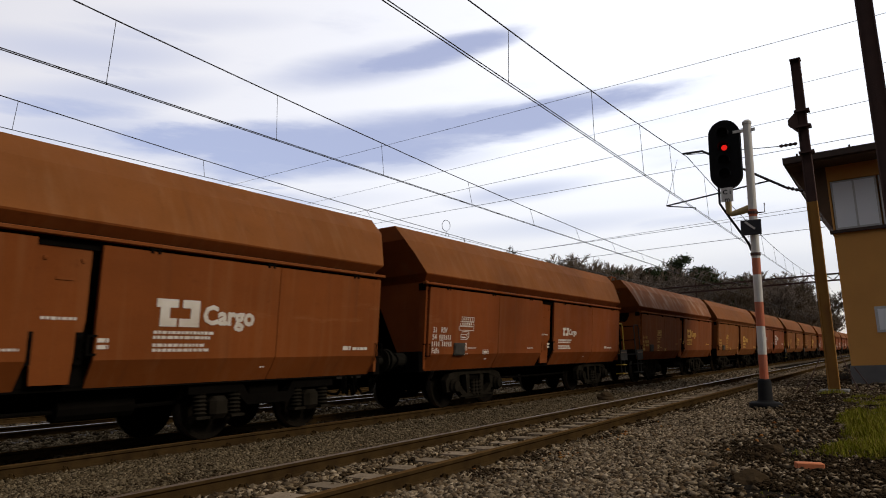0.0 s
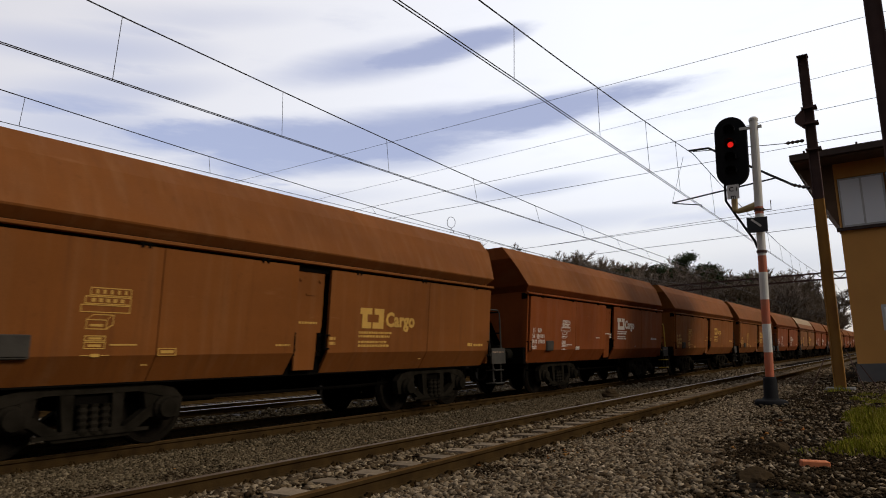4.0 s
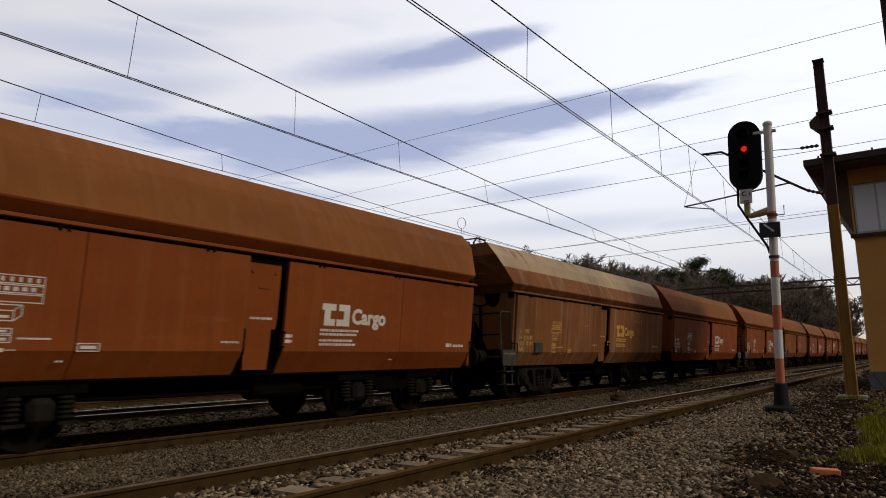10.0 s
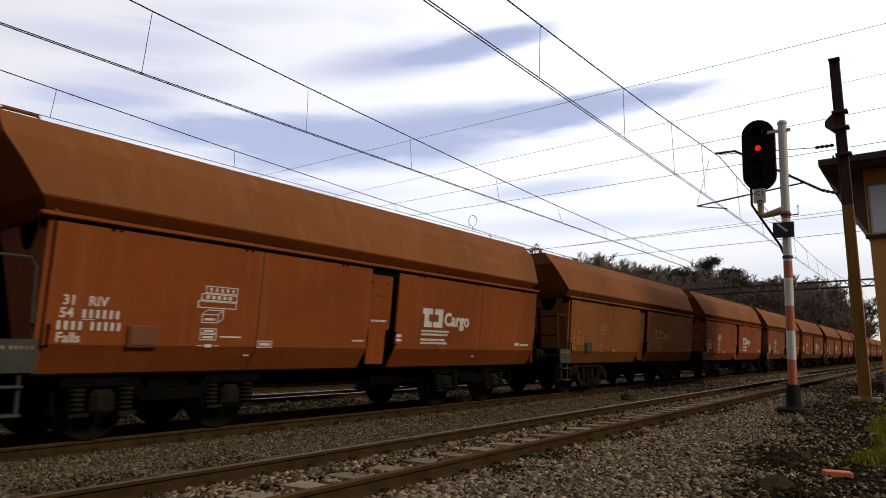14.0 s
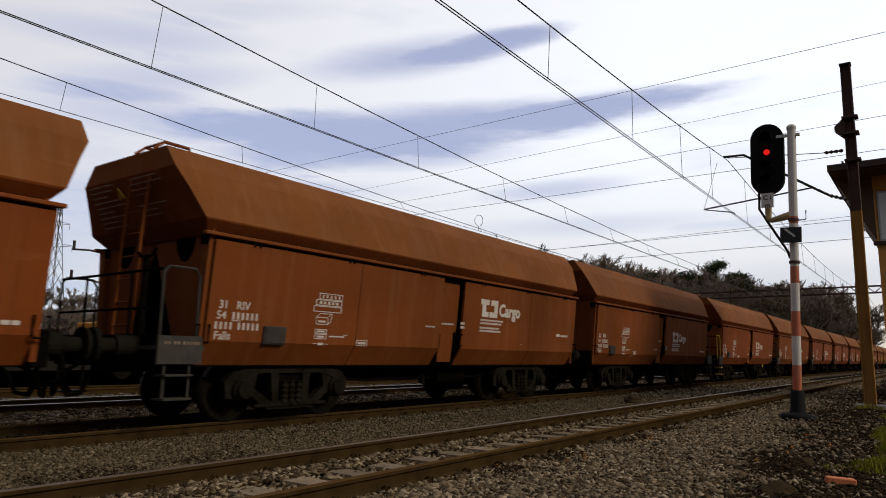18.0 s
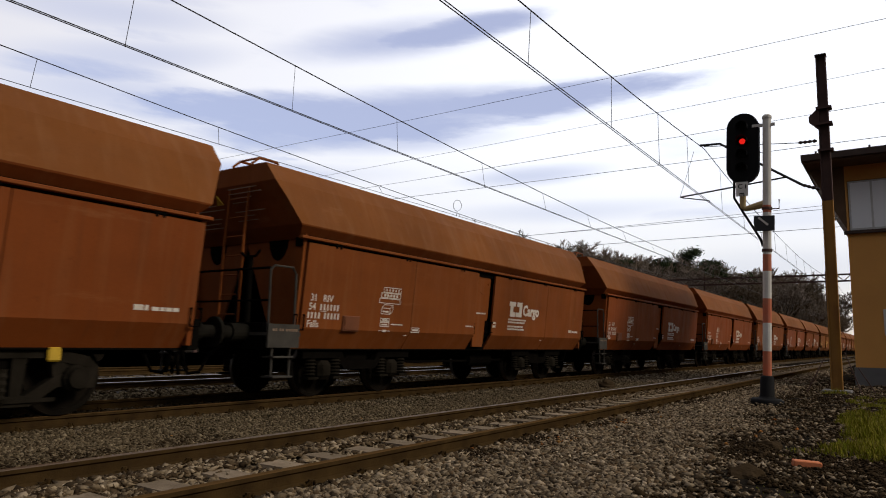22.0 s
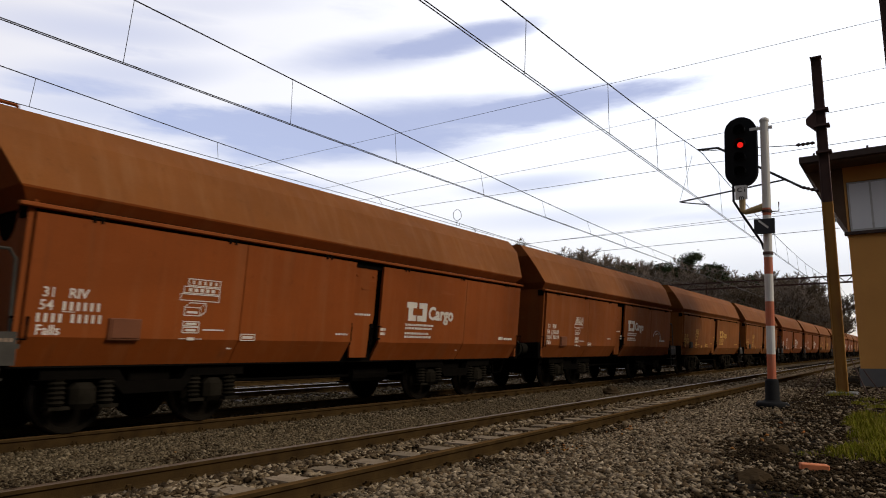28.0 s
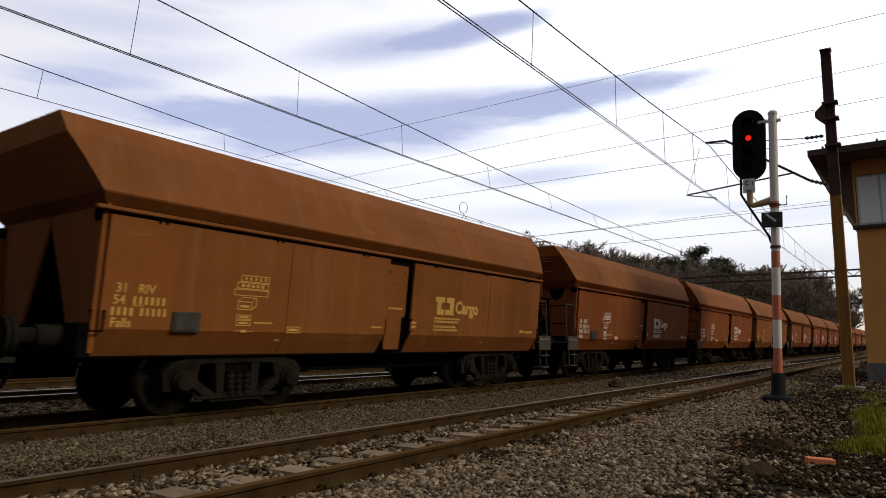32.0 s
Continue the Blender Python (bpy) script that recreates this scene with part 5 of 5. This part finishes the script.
def cantilever(xm, y, xt, zc, zm, side):
    """Bracket with tubes, insulators and steady arm that carries the wires over one track."""
    c = thing("cantilever_bracket", pose(0, y, 0), "dark tubular bracket that carries the overhead wires", "bracket", "overhead brackets")
    insulator((xm - 0.14 * side, 0, zc + 0.05), (xm - 0.55 * side, 0, zc + 0.22), c)
    part("strut", tube(bmesh.new(), [(xm - 0.55 * side, 0, zc + 0.22), (xt + 0.45 * side, 0, zm + 0.02), (xt - 0.12 * side, 0, zm + 0.05)], 0.035, 8), M["wire"], c)
    insulator((xm - 0.14 * side, 0, zm - 0.28), (xm - 0.60 * side, 0, zm - 0.27), c)
    part("stay", tube(bmesh.new(), [(xm - 0.60 * side, 0, zm - 0.27), (xt, 0, zm + 0.0)], 0.012, 5), M["wire"], c)
    xq = xm - (xm - xt) * 0.31
    zq = zc + 0.22 + (zm - 0.05 - zc - 0.22) * 0.19
    part("registration_tube", tube(bmesh.new(), [(xq, 0, zq), (xt - 0.75 * side, 0, zc + 0.22)], 0.024, 6), M["wire"], c)
    part("steady_arm", tube(bmesh.new(), [(xt - 0.70 * side, 0, zc + 0.20), (xt + 0.1 * side, 0, zc + 0.03)], 0.018, 6), M["wire"], c)
    part("clamp", tube(bmesh.new(), [(xt + 0.1 * side, 0, zc + 0.03), (xt + 0.1 * side, 0, zc - 0.03)], 0.02, 5), M["wire"], c)
    part("hanger_wire", tube(bmesh.new(), [(xt - 0.75 * side, 0, zc + 0.22), (xt - 0.3 * side, 0, zm - 0.1)], 0.006, 4), M["wire"], c)


cantilever(-1.56, MY, -4.70, 5.28, 6.99, 1)


def span(x0, y0, y1, z, sag, n=14, dx=0.0):
    return [(x0 + dx * i / n, y0 + (y1 - y0) * i / n, z - sag * 4 * (i / n) * (1 - i / n)) for i in range(n + 1)]


def overhead(xc, xm, zc, zm, sag, supports, twin, drops, label, slant=0.25):
    o = thing("overhead_line", pose(0, 0, 0), label, "wires", "overhead lines")
    for a in (-0.025, 0.025) if twin else (0,):
        part("contact_wire", tube(bmesh.new(), [(xc + a, supports[0], zc), (xc + a, supports[-1], zc)], 0.0085, 5), M["wire"], o)
    pts = []
    for y0, y1 in zip(supports, supports[1:]):
        pts += span(xm, y0, y1, zm, sag)[:-1]
    pts.append((xm, supports[-1], zm))
    part("catenary_wire", tube(bmesh.new(), pts, 0.012, 5), M["wire"], o)
    for y in drops:
        for y0, y1 in zip(supports, supports[1:]):
            if y0 <= y < y1:
                f = (y - y0) / (y1 - y0)
                z = zm - sag * 4 * f * (1 - f)
                part("dropper", tube(bmesh.new(), [(xc, y - slant, zc), (xm, y, z)], 0.006, 4), M["wire"], o)
    return o


overhead(-4.62, -4.70, 5.28, 6.92, 0.79, [-70.0, -23.6, MY, 66.0, 111.0, 156.0], True, [9.32, 12.98, 16.2, 18.9] + [23.0 + 3.65 * k for k in range(24)], "copper contact and catenary wires over the near track")
overhead(-9.35, -9.60, 5.25, 6.71, 1.0, [-129.0, -64.0, 1.0, 66.0, 131.0, 196.0], True, [5.5, 8.85, 12.1, 16.0, 19.9, 23.7] + [27.6 + 3.9 * k for k in range(21)], "copper contact and catenary wires over the train")
overhead(-14.2, -14.6, 5.86, 6.92, 0.93, [-129.0, -64.0, 1.0, 66.0, 131.0, 196.0], False, [6.35, 10.9, 17.5] + [23.5 + 5.5 * k for k in range(16)], "contact and catenary wires over the far track")


def cross_wires():
    pl = thing("power_line", pose(0, 60, 0), "thin power wires strung high across the tracks", "wires")
    for z0, z1, r in ((26.2, 26.4, 0.022), (21.6, 23.2, 0.016), (19.1, 20.3, 0.02), (17.1, 16.8, 0.022), (11.5, 12.9, 0.016), (10.2, 10.4, 0.02), (11.6, 12.0, 0.018)):
        a, b = Vector((-120, 0, 2 * z0 - z1 + 0.6)), Vector((45, 0, z1 + 0.6))
        pts = [a.lerp(b, i / 12) - Vector((0, 0, 0.6 * 4 * (i / 12) * (1 - i / 12))) for i in range(13)]
        part("power_wire", tube(bmesh.new(), pts, r, 4), M["wire"], pl)
    part("pole", tube(bmesh.new(), [(45, 0, GROUND - 0.3), (45, 0, 28)], [0.3, 0.16], 8), M["rust"], pl)


def wire_loop():
    """Loop of spare wire tied to the far contact line."""
    pts = [(0.0, 0, -0.30), (0.03, 0, -0.10)]
    pts += [(0.03 - 0.16 * math.sin(a), 0.0, 0.12 - 0.22 * math.cos(a)) for a in [k * 0.5 for k in range(13)]]
    pts += [(0.07, 0, -0.08), (0.12, 0, -0.30)]
    lp = tagged(finish("wire_loop", tube(bmesh.new(), pts, 0.011, 5), M["wire"]), "loop of spare wire tied to the overhead line", "wire")
    lp.location = (-14.2, 21.8, 6.14)
    lp.rotation_euler = (0, 0, 0.6)


wire_loop()


def far_post(x, y, top):
    p = thing("catenary_post", pose(x, y, GROUND, 0, 0, 35), "dark concrete overhead post beyond the yard", "post", "far posts")
    part("pole", turned(bmesh.new(), [(-0.2, 0.19), (top, 0.15), (top + 0.02, 0.0)], "z", 8), M["rust"], p)
    for z, s in ((top - 0.9, -1), (top - 2.6, -1), (top - 3.2, 1)):
        part("arm", tube(bmesh.new(), [(0, 0, z), (s * 1.6, 0, z + 0.35), (s * 2.6, 0, z + 0.4)], 0.06, 6), M["rust"], p)
        part("insulator", tube(bmesh.new(), [(s * 2.5, 0, z + 0.4), (s * 2.5, 0, z + 0.9)], 0.08, 6), M["glass_ins"], p)


far_post(-38, 20.2, 7.6)
far_post(-46, 33.5, 7.6)


cross_wires()


def gantry(y, x0, x1, z0, z1):
    g = thing("catenary_gantry", pose(0, y, 0), "dark lattice gantry across the tracks", "gantry")
    for z in (z0, z1):
        for d in (-0.25, 0.25):
            part("chord", B(x0, x1, d - 0.05, d + 0.05, z - 0.05, z + 0.05), M["rust"], g)
    n = 44
    for i in range(n):
        a, b = x0 + (x1 - x0) * i / n, x0 + (x1 - x0) * (i + 1) / n
        part("lattice_bar", tube(bmesh.new(), [(a, -0.25, z0 if i % 2 else z1), (b, -0.25, z1 if i % 2 else z0)], 0.035, 4), M["rust"], g)
    for x in (x0 + 0.3, x1 - 0.3):
        bm = bmesh.new()
        for d in (-0.3, 0.3):
            tube(bm, [(x + d, 0, GROUND - 0.2), (x + d * 0.6, 0, z1 + 0.4)], 0.06, 4)
        for k in range(10):
            z = k * z1 / 10
            tube(bm, [(x - 0.3, 0, z), (x + 0.3, 0, z + z1 / 10)], 0.03, 4)
        part("leg", bm, M["rust"], g)
    for x in (TRACK_A, TRACK_B, TRACK_C, -19.6):
        bm = tube(bmesh.new(), [(x - 0.6, 0, z1 + 0.3), (x - 0.6, 0, z0 - 2.4)], 0.06, 6)
        tube(bm, [(x - 0.6, 0, z0 - 2.2), (x + 0.4, 0, z0 - 2.0)], 0.03, 5)
        part("hanging_post", bm, M["rust"], g)
    return g


gantry(66, -27, -1.0, 6.7, 7.25)


# ---- signal box ----
def signal_box():
    x0, x1, y0, y1 = -1.36, 5.6, 25.7, 33.0
    h = thing("signal_box", pose(0, 0, 0), "two-storey ochre rendered signal box with a wide dark roof", "building")
    part("plinth", B(x0 - 0.04, x1, y0 - 0.04, y1, -0.5, 0.42), M["plinth"], h, "grey cement plinth")
    part("lower_wall", B(x0, x1, y0, y1, 0.42, 4.78), M["render"], h, "ochre rendered wall")
    part("upper_wall", B(x0 + 0.25, x1 - 0.2, y0 + 0.25, y1 - 0.2, 4.78, 6.5), M["render"], h)
    part("lintel_wall", B(x0, x1, y0, y1, 6.52, 7.1), M["render"], h)
    part("window_ledge", B(x0 - 0.10, x1, y0 - 0.12, y0 + 0.15, 4.74, 4.84), M["roof"], h)
    part("corner_wall", B(x0, x0 + 0.06, y0 + 0.0, y1, 4.84, 6.52), M["render"], h)
    for i in range(5):
        a = x0 + 0.08 + i * 1.36
        w = part("window", B(a, a + 1.30, y0 + 0.02, y0 + 0.08, 4.86, 6.50), M["trim_white"], h, "white framed window")
        part("pane", B(a + 0.06, a + 0.62, y0 + 0.005, y0 + 0.018, 4.92, 6.44), M["glass"], w, "pale curtained pane")
        part("pane", B(a + 0.68, a + 1.24, y0 + 0.005, y0 + 0.018, 4.92, 6.44), M["glass"], w, "pale curtained pane")
    rx0, rx1, ry0, ry1 = -2.50, 6.7, 24.55, 34.2
    bm = B(rx0, rx1, ry0, ry1, 7.08, 7.30, bevel=0.01)
    part("roof", bm, M["roof"], h, "flat overhanging roof with dark fascia")
    part("soffit", B(rx0 + 0.1, rx1 - 0.1, ry0 + 0.1, ry1 - 0.1, 7.02, 7.08), M["soffit"], h)
    part("side_soffit", prism(bmesh.new(), [(x0 - 0.004, 4.90), (-2.42, 7.016), (x0 - 0.004, 7.016)], "y", y0 + 0.02, y1), M["soffit"], h, "dark boarded slope under the eaves")
    for i in range(6):
        x = rx0 + 0.4 + i * 1.5
        part("roof_bracket", B(x, x + 0.06, ry0 + 0.2, ry0 + 0.26, 7.30, 7.42), M["roof"], h)
    w = part("window", B(-0.52, 0.5, y0 - 0.03, y0 - 0.002, 1.44, 2.26), M["trim_white"], h, "small white framed window")
    part("pane", B(-0.44, 0.42, y0 - 0.042, y0 - 0.031, 1.52, 2.18), M["glass"], w)
    part("wall_lamp", B(x0 - 0.42, x0 - 0.28, y0 - 0.12, y0 + 0.02, 5.22, 5.34, bevel=0.03), M["trim_white"], h)


signal_box()


# ---- trees ----
def bare_tree_meshes(seed, height, spread, thin=0.017):
    """A trunk with limbs and a crown of ever finer twigs; the top comes out at the height given."""
    rng = random.Random(seed)
    trunk, crown = bmesh.new(), bmesh.new()
    forks = (8, 5, 5, 6, 7)

    def limb(p, d, length, r, level):
        q = p + d * length
        r = max(r, thin)
        if level < 3:
            mid = p.lerp(q, 0.5) + Vector((rng.uniform(-1, 1), rng.uniform(-1, 1), 0)) * length * 0.06
            tube(trunk if level < 2 else crown, [p, mid, q], [r, r * 0.8, r * 0.6], 5 if level < 2 else 3, level < 2)
        else:
            tube(crown, [p, q], [r, r * 0.6], 3, False)
        if level >= 5:
            return
        for k in range(forks[level]):
            a = rng.uniform(0, 6.28)
            o = p.lerp(q, rng.uniform(0.35, 1.0))
            nd = (d + Vector((math.cos(a), math.sin(a), rng.uniform(-0.15, 0.5))) * rng.uniform(0.5, 1.05) * spread).normalized()
            limb(o, nd, length * (rng.uniform(0.50, 0.76) if level < 2 else rng.uniform(0.36, 0.58)), r * 0.5, level + 1)
    limb(Vector((0, 0, -0.3)), Vector((rng.uniform(-0.05, 0.05), rng.uniform(-0.05, 0.05), 1)).normalized(), height * 0.42, height * 0.011, 0)
    tops = sorted(v.co.z for v in crown.verts)
    f = height / tops[int(0.96 * len(tops))]
    for bm in (trunk, crown):
        for v in bm.verts:
            v.co *= f
    return trunk, crown


def bare_tree(seed, height, spread, tone, thin=0.017):
    t = thing("bare_tree", pose(0, 0, 0), "leafless deciduous tree with a fine brown crown", "tree", "trackside trees")
    a, b = bare_tree_meshes(seed, height, spread, thin)
    part("trunk", a, M["bark"], t)
    part("crown", b, M[tone], t)
    return t


def pine_tree(seed, height):
    rng = random.Random(seed)
    t = thing("pine_tree", pose(0, 0, 0), "dark green pine with an open clumped crown", "tree", "trackside pines")
    trunk = bmesh.new()
    tube(trunk, [(0, 0, -0.3), (0.1, 0, height * 0.5), (0, 0.1, height * 0.95)], [height * 0.016, height * 0.011, 0.03], 7)
    clumps = []
    for k in range(34):
        z = height * rng.uniform(0.42, 0.97)
        a = rng.uniform(0, 6.28)
        r = height * 0.15 * (1.12 - z / height) * rng.uniform(0.4, 2.6) + 0.15
        e = Vector((r * math.cos(a), r * math.sin(a), z + r * 0.3))
        tube(trunk, [(0, 0, z - 0.4), e], [0.05, 0.02], 4)
        clumps.append((e, rng.uniform(0.6, 1.2)))
    part("trunk", trunk, M["bark"], t)
    vs, fs = [], []
    for c, big in clumps:
        for _ in range(int(300 * big)):
            d = Vector((rng.gauss(0, 1), rng.gauss(0, 1), rng.gauss(0, 0.6))) * height * 0.036 * big
            p = c + d
            u = Vector((rng.uniform(-1, 1), rng.uniform(-1, 1), rng.uniform(-0.4, 1))).normalized()
            v = u.cross(Vector((rng.uniform(-1, 1), rng.uniform(-1, 1), 0.3))).normalized()
            i = len(vs)
            vs += [p - v * 0.08, p + v * 0.08, p + u * 0.34]
            fs.append((i, i + 1, i + 2))
    me = bpy.data.meshes.new("crown")
    me.from_pydata(vs, [], fs)
    me.materials.append(M["needles"])
    ob = new("crown", me)
    ob.parent = t
    return t


def woods():
    rng = random.Random(5)
    kinds = [bare_tree(s, 12.0, sp, tone) for s, sp, tone in ((1, 0.75, "twigs"), (2, 0.9, "dusk_twigs"), (3, 0.7, "twigs"), (4, 0.85, "dusk_twigs"), (6, 1.0, "twigs"))]
    pines = [pine_tree(8, 12.0), pine_tree(9, 12.0)]
    spots = []
    # skyline of the wood left of the line: across and top, for each metre of distance
    line = ((-0.62, 0.19), (-0.52, 0.18), (-0.46, 0.165), (-0.384, 0.152), (-0.364, 0.141), (-0.343, 0.143), (-0.316, 0.130), (-0.287, 0.138), (-0.25, 0.130), (-0.198, 0.119), (-0.179, 0.114), (-0.158, 0.110), (-0.140, 0.112), (-0.126, 0.117), (-0.108, 0.098), (-0.09, 0.074), (-0.07, 0.050))
    for i in range(150):
        q = -0.60 + 0.53 * (i % 50) / 49 + rng.uniform(-0.008, 0.008)
        top = float(np.interp(q, [a for a, _ in line], [b for _, b in line]))
        row = i // 50
        y = (rng.uniform(72, 100) if q < -0.2 else rng.uniform(100, 150)) + 22 * row
        spots.append((q * y, y, (top - 0.0097) * y * (rng.uniform(0.72, 0.92), rng.uniform(0.80, 1.0), rng.uniform(0.78, 0.95))[row] + 1.0))
    for i in range(60):
        y = rng.uniform(74, 150)
        q = -rng.uniform(0.07 if y > 110 else 0.2, 0.55)
        spots.append((q * y, y, y * rng.uniform(0.045, 0.085)))
    used = set()
    for i, (x, y, h) in enumerate(spots):
        k = i % len(kinds)
        m = Matrix.LocRotScale((x, y, GROUND), Euler((0, 0, rng.uniform(0, 6.28))), None)
        s = h / 12.0
        if k not in used:
            used.add(k)
            ob = kinds[k]
            ob.matrix_basis = m
        else:
            ob = copy_thing(kinds[k], m)
        ob.scale = (s, s, s)
    for j, (x, y, h) in enumerate(((-24.5, 98, 14.6), (-21.2, 97, 13.6), (-29.3, 102, 14.0), (-23.6, 100, 12.0), (-35.0, 102, 14.0), (-20.0, 112, 13.0))):
        m = Matrix.LocRotScale((x, y, GROUND), Euler((0, 0, rng.uniform(0, 6.28))), None)
        ob = pines[j] if j < 2 else copy_thing(pines[j % 2], m)
        ob.matrix_basis = m
        s = h / 12.0
        ob.scale = (s, s, s)
    # unseen row across the line behind the signal box, added to shade farther wagons
    for i in range(16):
        y = 37.5 + 5.5 * i + rng.uniform(-1.2, 1.5)
        x = 7.5 + 0.05 * (y - 44) + rng.uniform(-0.8, 2.5)
        src, top = (pines[i % 2], 7.5) if i % 3 == 1 else (kinds[i % 5], 8.0)
        ob = copy_thing(src, Matrix.LocRotScale((x, y, GROUND), Euler((0, 0, rng.uniform(0, 6.28))), None))
        s = top * rng.uniform(0.9, 1.15) / 12.0
        ob.scale = (s, s, s)
    # far trees beyond the yard
    far = bare_tree(12, 12.0, 0.9, "dusk_twigs", 0.03)
    for i in range(60):
        a = math.radians(40 + 36 * i / 59 + rng.uniform(-0.8, 0.8))
        d = rng.uniform(150, 230)
        m = Matrix.LocRotScale((-d * math.sin(a), d * math.cos(a), GROUND), Euler((0, 0, rng.uniform(0, 6.28))), None)
        ob = copy_thing(far, m) if i else far
        ob.matrix_basis = m
        s = rng.uniform(0.85, 1.35)
        ob.scale = (s, s, s)


woods()


# ---- far yard ----
def pylon(x, y, height, turn):
    p = thing("power_pylon", pose(x, y, GROUND, 0, 0, turn), "tall lattice power pylon beyond the yard", "pylon")
    def half(z):
        f = z / height
        return 4.8 * (1 - f) ** 1.35 + 0.5
    corners = [(1, 1), (-1, 1), (-1, -1), (1, -1)]
    zs = [0, 6, 11, 15.5, 19.5, 23, 26, 29, 32, 35]
    zs = [z * height / 35 for z in zs]
    bm = bmesh.new()
    for cx, cy in corners:
        tube(bm, [(cx * half(z), cy * half(z), z) for z in zs], 0.16, 4)
    part("legs", bm, M["rust"], p)
    bm = bmesh.new()
    for z0, z1 in zip(zs, zs[1:]):
        for (ax, ay), (bx, by) in zip(corners, corners[1:] + corners[:1]):
            tube(bm, [(ax * half(z0), ay * half(z0), z0), (bx * half(z1), by * half(z1), z1)], 0.08, 3)
            tube(bm, [(bx * half(z0), by * half(z0), z0), (ax * half(z1), ay * half(z1), z1)], 0.08, 3)
    part("bracing", bm, M["rust"], p)
    for z, ln in ((height * 0.72, 7.0), (height * 0.87, 5.0)):
        bm = bmesh.new()
        for s in (1, -1):
            tube(bm, [(0, 0.4, z), (s * ln, 0, z + 0.2)], 0.12, 3)
            tube(bm, [(0, -0.4, z + 1.4), (s * ln, 0, z + 0.2)], 0.10, 3)
            tube(bm, [(s * ln, 0, z + 0.2), (s * ln, 0, z - 2.0)], 0.10, 4)
        part("cross_arm", bm, M["rust"], p)


pylon(-281, 125, 59, 25)


def track_machine():
    t = thing("track_trolley", pose(-25.5, 15.5, 0), "orange rail maintenance trolley standing on an outer track", "rail vehicle")
    part("body", B(-1.2, 1.2, -2.6, 2.6, 1.45, 2.1, bevel=0.05), M["orange"], t, "orange side panel")
    part("frame", B(-1.1, 1.1, -2.5, 2.5, 0.7, 1.0), M["under"], t)
    for y in (-1.7, 1.7):
        for s in (1, -1):
            part("post", B(s * 1.0 - 0.05, s * 1.0 + 0.05, y - 0.05, y + 0.05, 1.0, 1.45), M["under"], t)
            bm = bmesh.new()
            disc_x(bm, s * 0.7 - 0.06, s * 0.7 + 0.06, y, 0.35, 0.35, 18)
            part("wheel", bm, M["wheel"], t)


track_machine()


# ---- verge ----
def grass(name, spots, seed, label):
    rng = random.Random(seed)
    vs, fs = [], []
    for x0, y0, r, n, h in spots:
        for _ in range(int(1.7 * n)):
            a, q = rng.uniform(0, 6.28), r * math.sqrt(rng.random())
            x, y = x0 + q * math.cos(a), y0 + 1.6 * q * math.sin(a)
            z = ground_height(x, y) - 0.02
            hh = 0.62 * h * rng.uniform(0.4, 1.1) * (1 - 0.5 * (q / r) ** 2)
            b = rng.uniform(0, 6.28)
            lean = Vector((math.cos(b), math.sin(b), 0)) * hh * rng.uniform(0.1, 0.6)
            w = Vector((-math.sin(b), math.cos(b), 0)) * rng.uniform(0.003, 0.0065)
            p = Vector((x, y, z))
            i = len(vs)
            vs += [p - w, p + w, p + lean * 0.4 + Vector((0, 0, hh * 0.6)) + w * 0.8, p + lean * 0.4 + Vector((0, 0, hh * 0.6)) - w * 0.8, p + lean + Vector((0, 0, hh))]
            fs += [(i, i + 1, i + 2, i + 3), (i + 3, i + 2, i + 4)]
    me = bpy.data.meshes.new(name)
    me.from_pydata(vs, [], fs)
    me.materials.append(M["grass"])
    tagged(new(name, me), label, "grass", kind="stuff")


# grass grows in loose tufts, thick in the middle of the patch and ragged round it
tufts = []
sow = random.Random(31)
while len(tufts) < 190:
    x, y = sow.uniform(-1.5, 1.4), 8.3 + 13.0 * sow.random() ** 1.4
    d = math.hypot((x + 0.30) / 0.85, (y - 11.5) / 3.4)
    if x > -0.40 - 0.035 * y + 0.15 * math.sin(1.3 * y) and sow.random() < math.exp(-0.9 * d * d) + 0.08:
        tufts.append((x, y, sow.uniform(0.10, 0.26), int(sow.uniform(90, 230)), sow.uniform(0.16, 0.46) * math.exp(-0.35 * min(d, 3.0))))
tufts += [(-0.95, 8.5, 0.24, 200, 0.12), (-1.1, 8.0, 0.16, 70, 0.08), (-0.62, 6.55, 0.22, 130, 0.07), (-0.9, 6.0, 0.16, 60, 0.06), (-1.55, 20.2, 0.35, 260, 0.30)]
grass("grass_verge", tufts, 3, "patchy yellow-green grass on dark verge soil")

bm = B(-0.12, 0.12, -0.055, 0.055, 0, 0.065, bevel=0.008)
bk = tagged(finish("brick", bm, M["brick"]), "loose orange-red brick lying on the verge", "brick")
bk.location, bk.rotation_euler = (-0.84, 7.40, -0.135), (0, 0.05, 0.35)

motions()
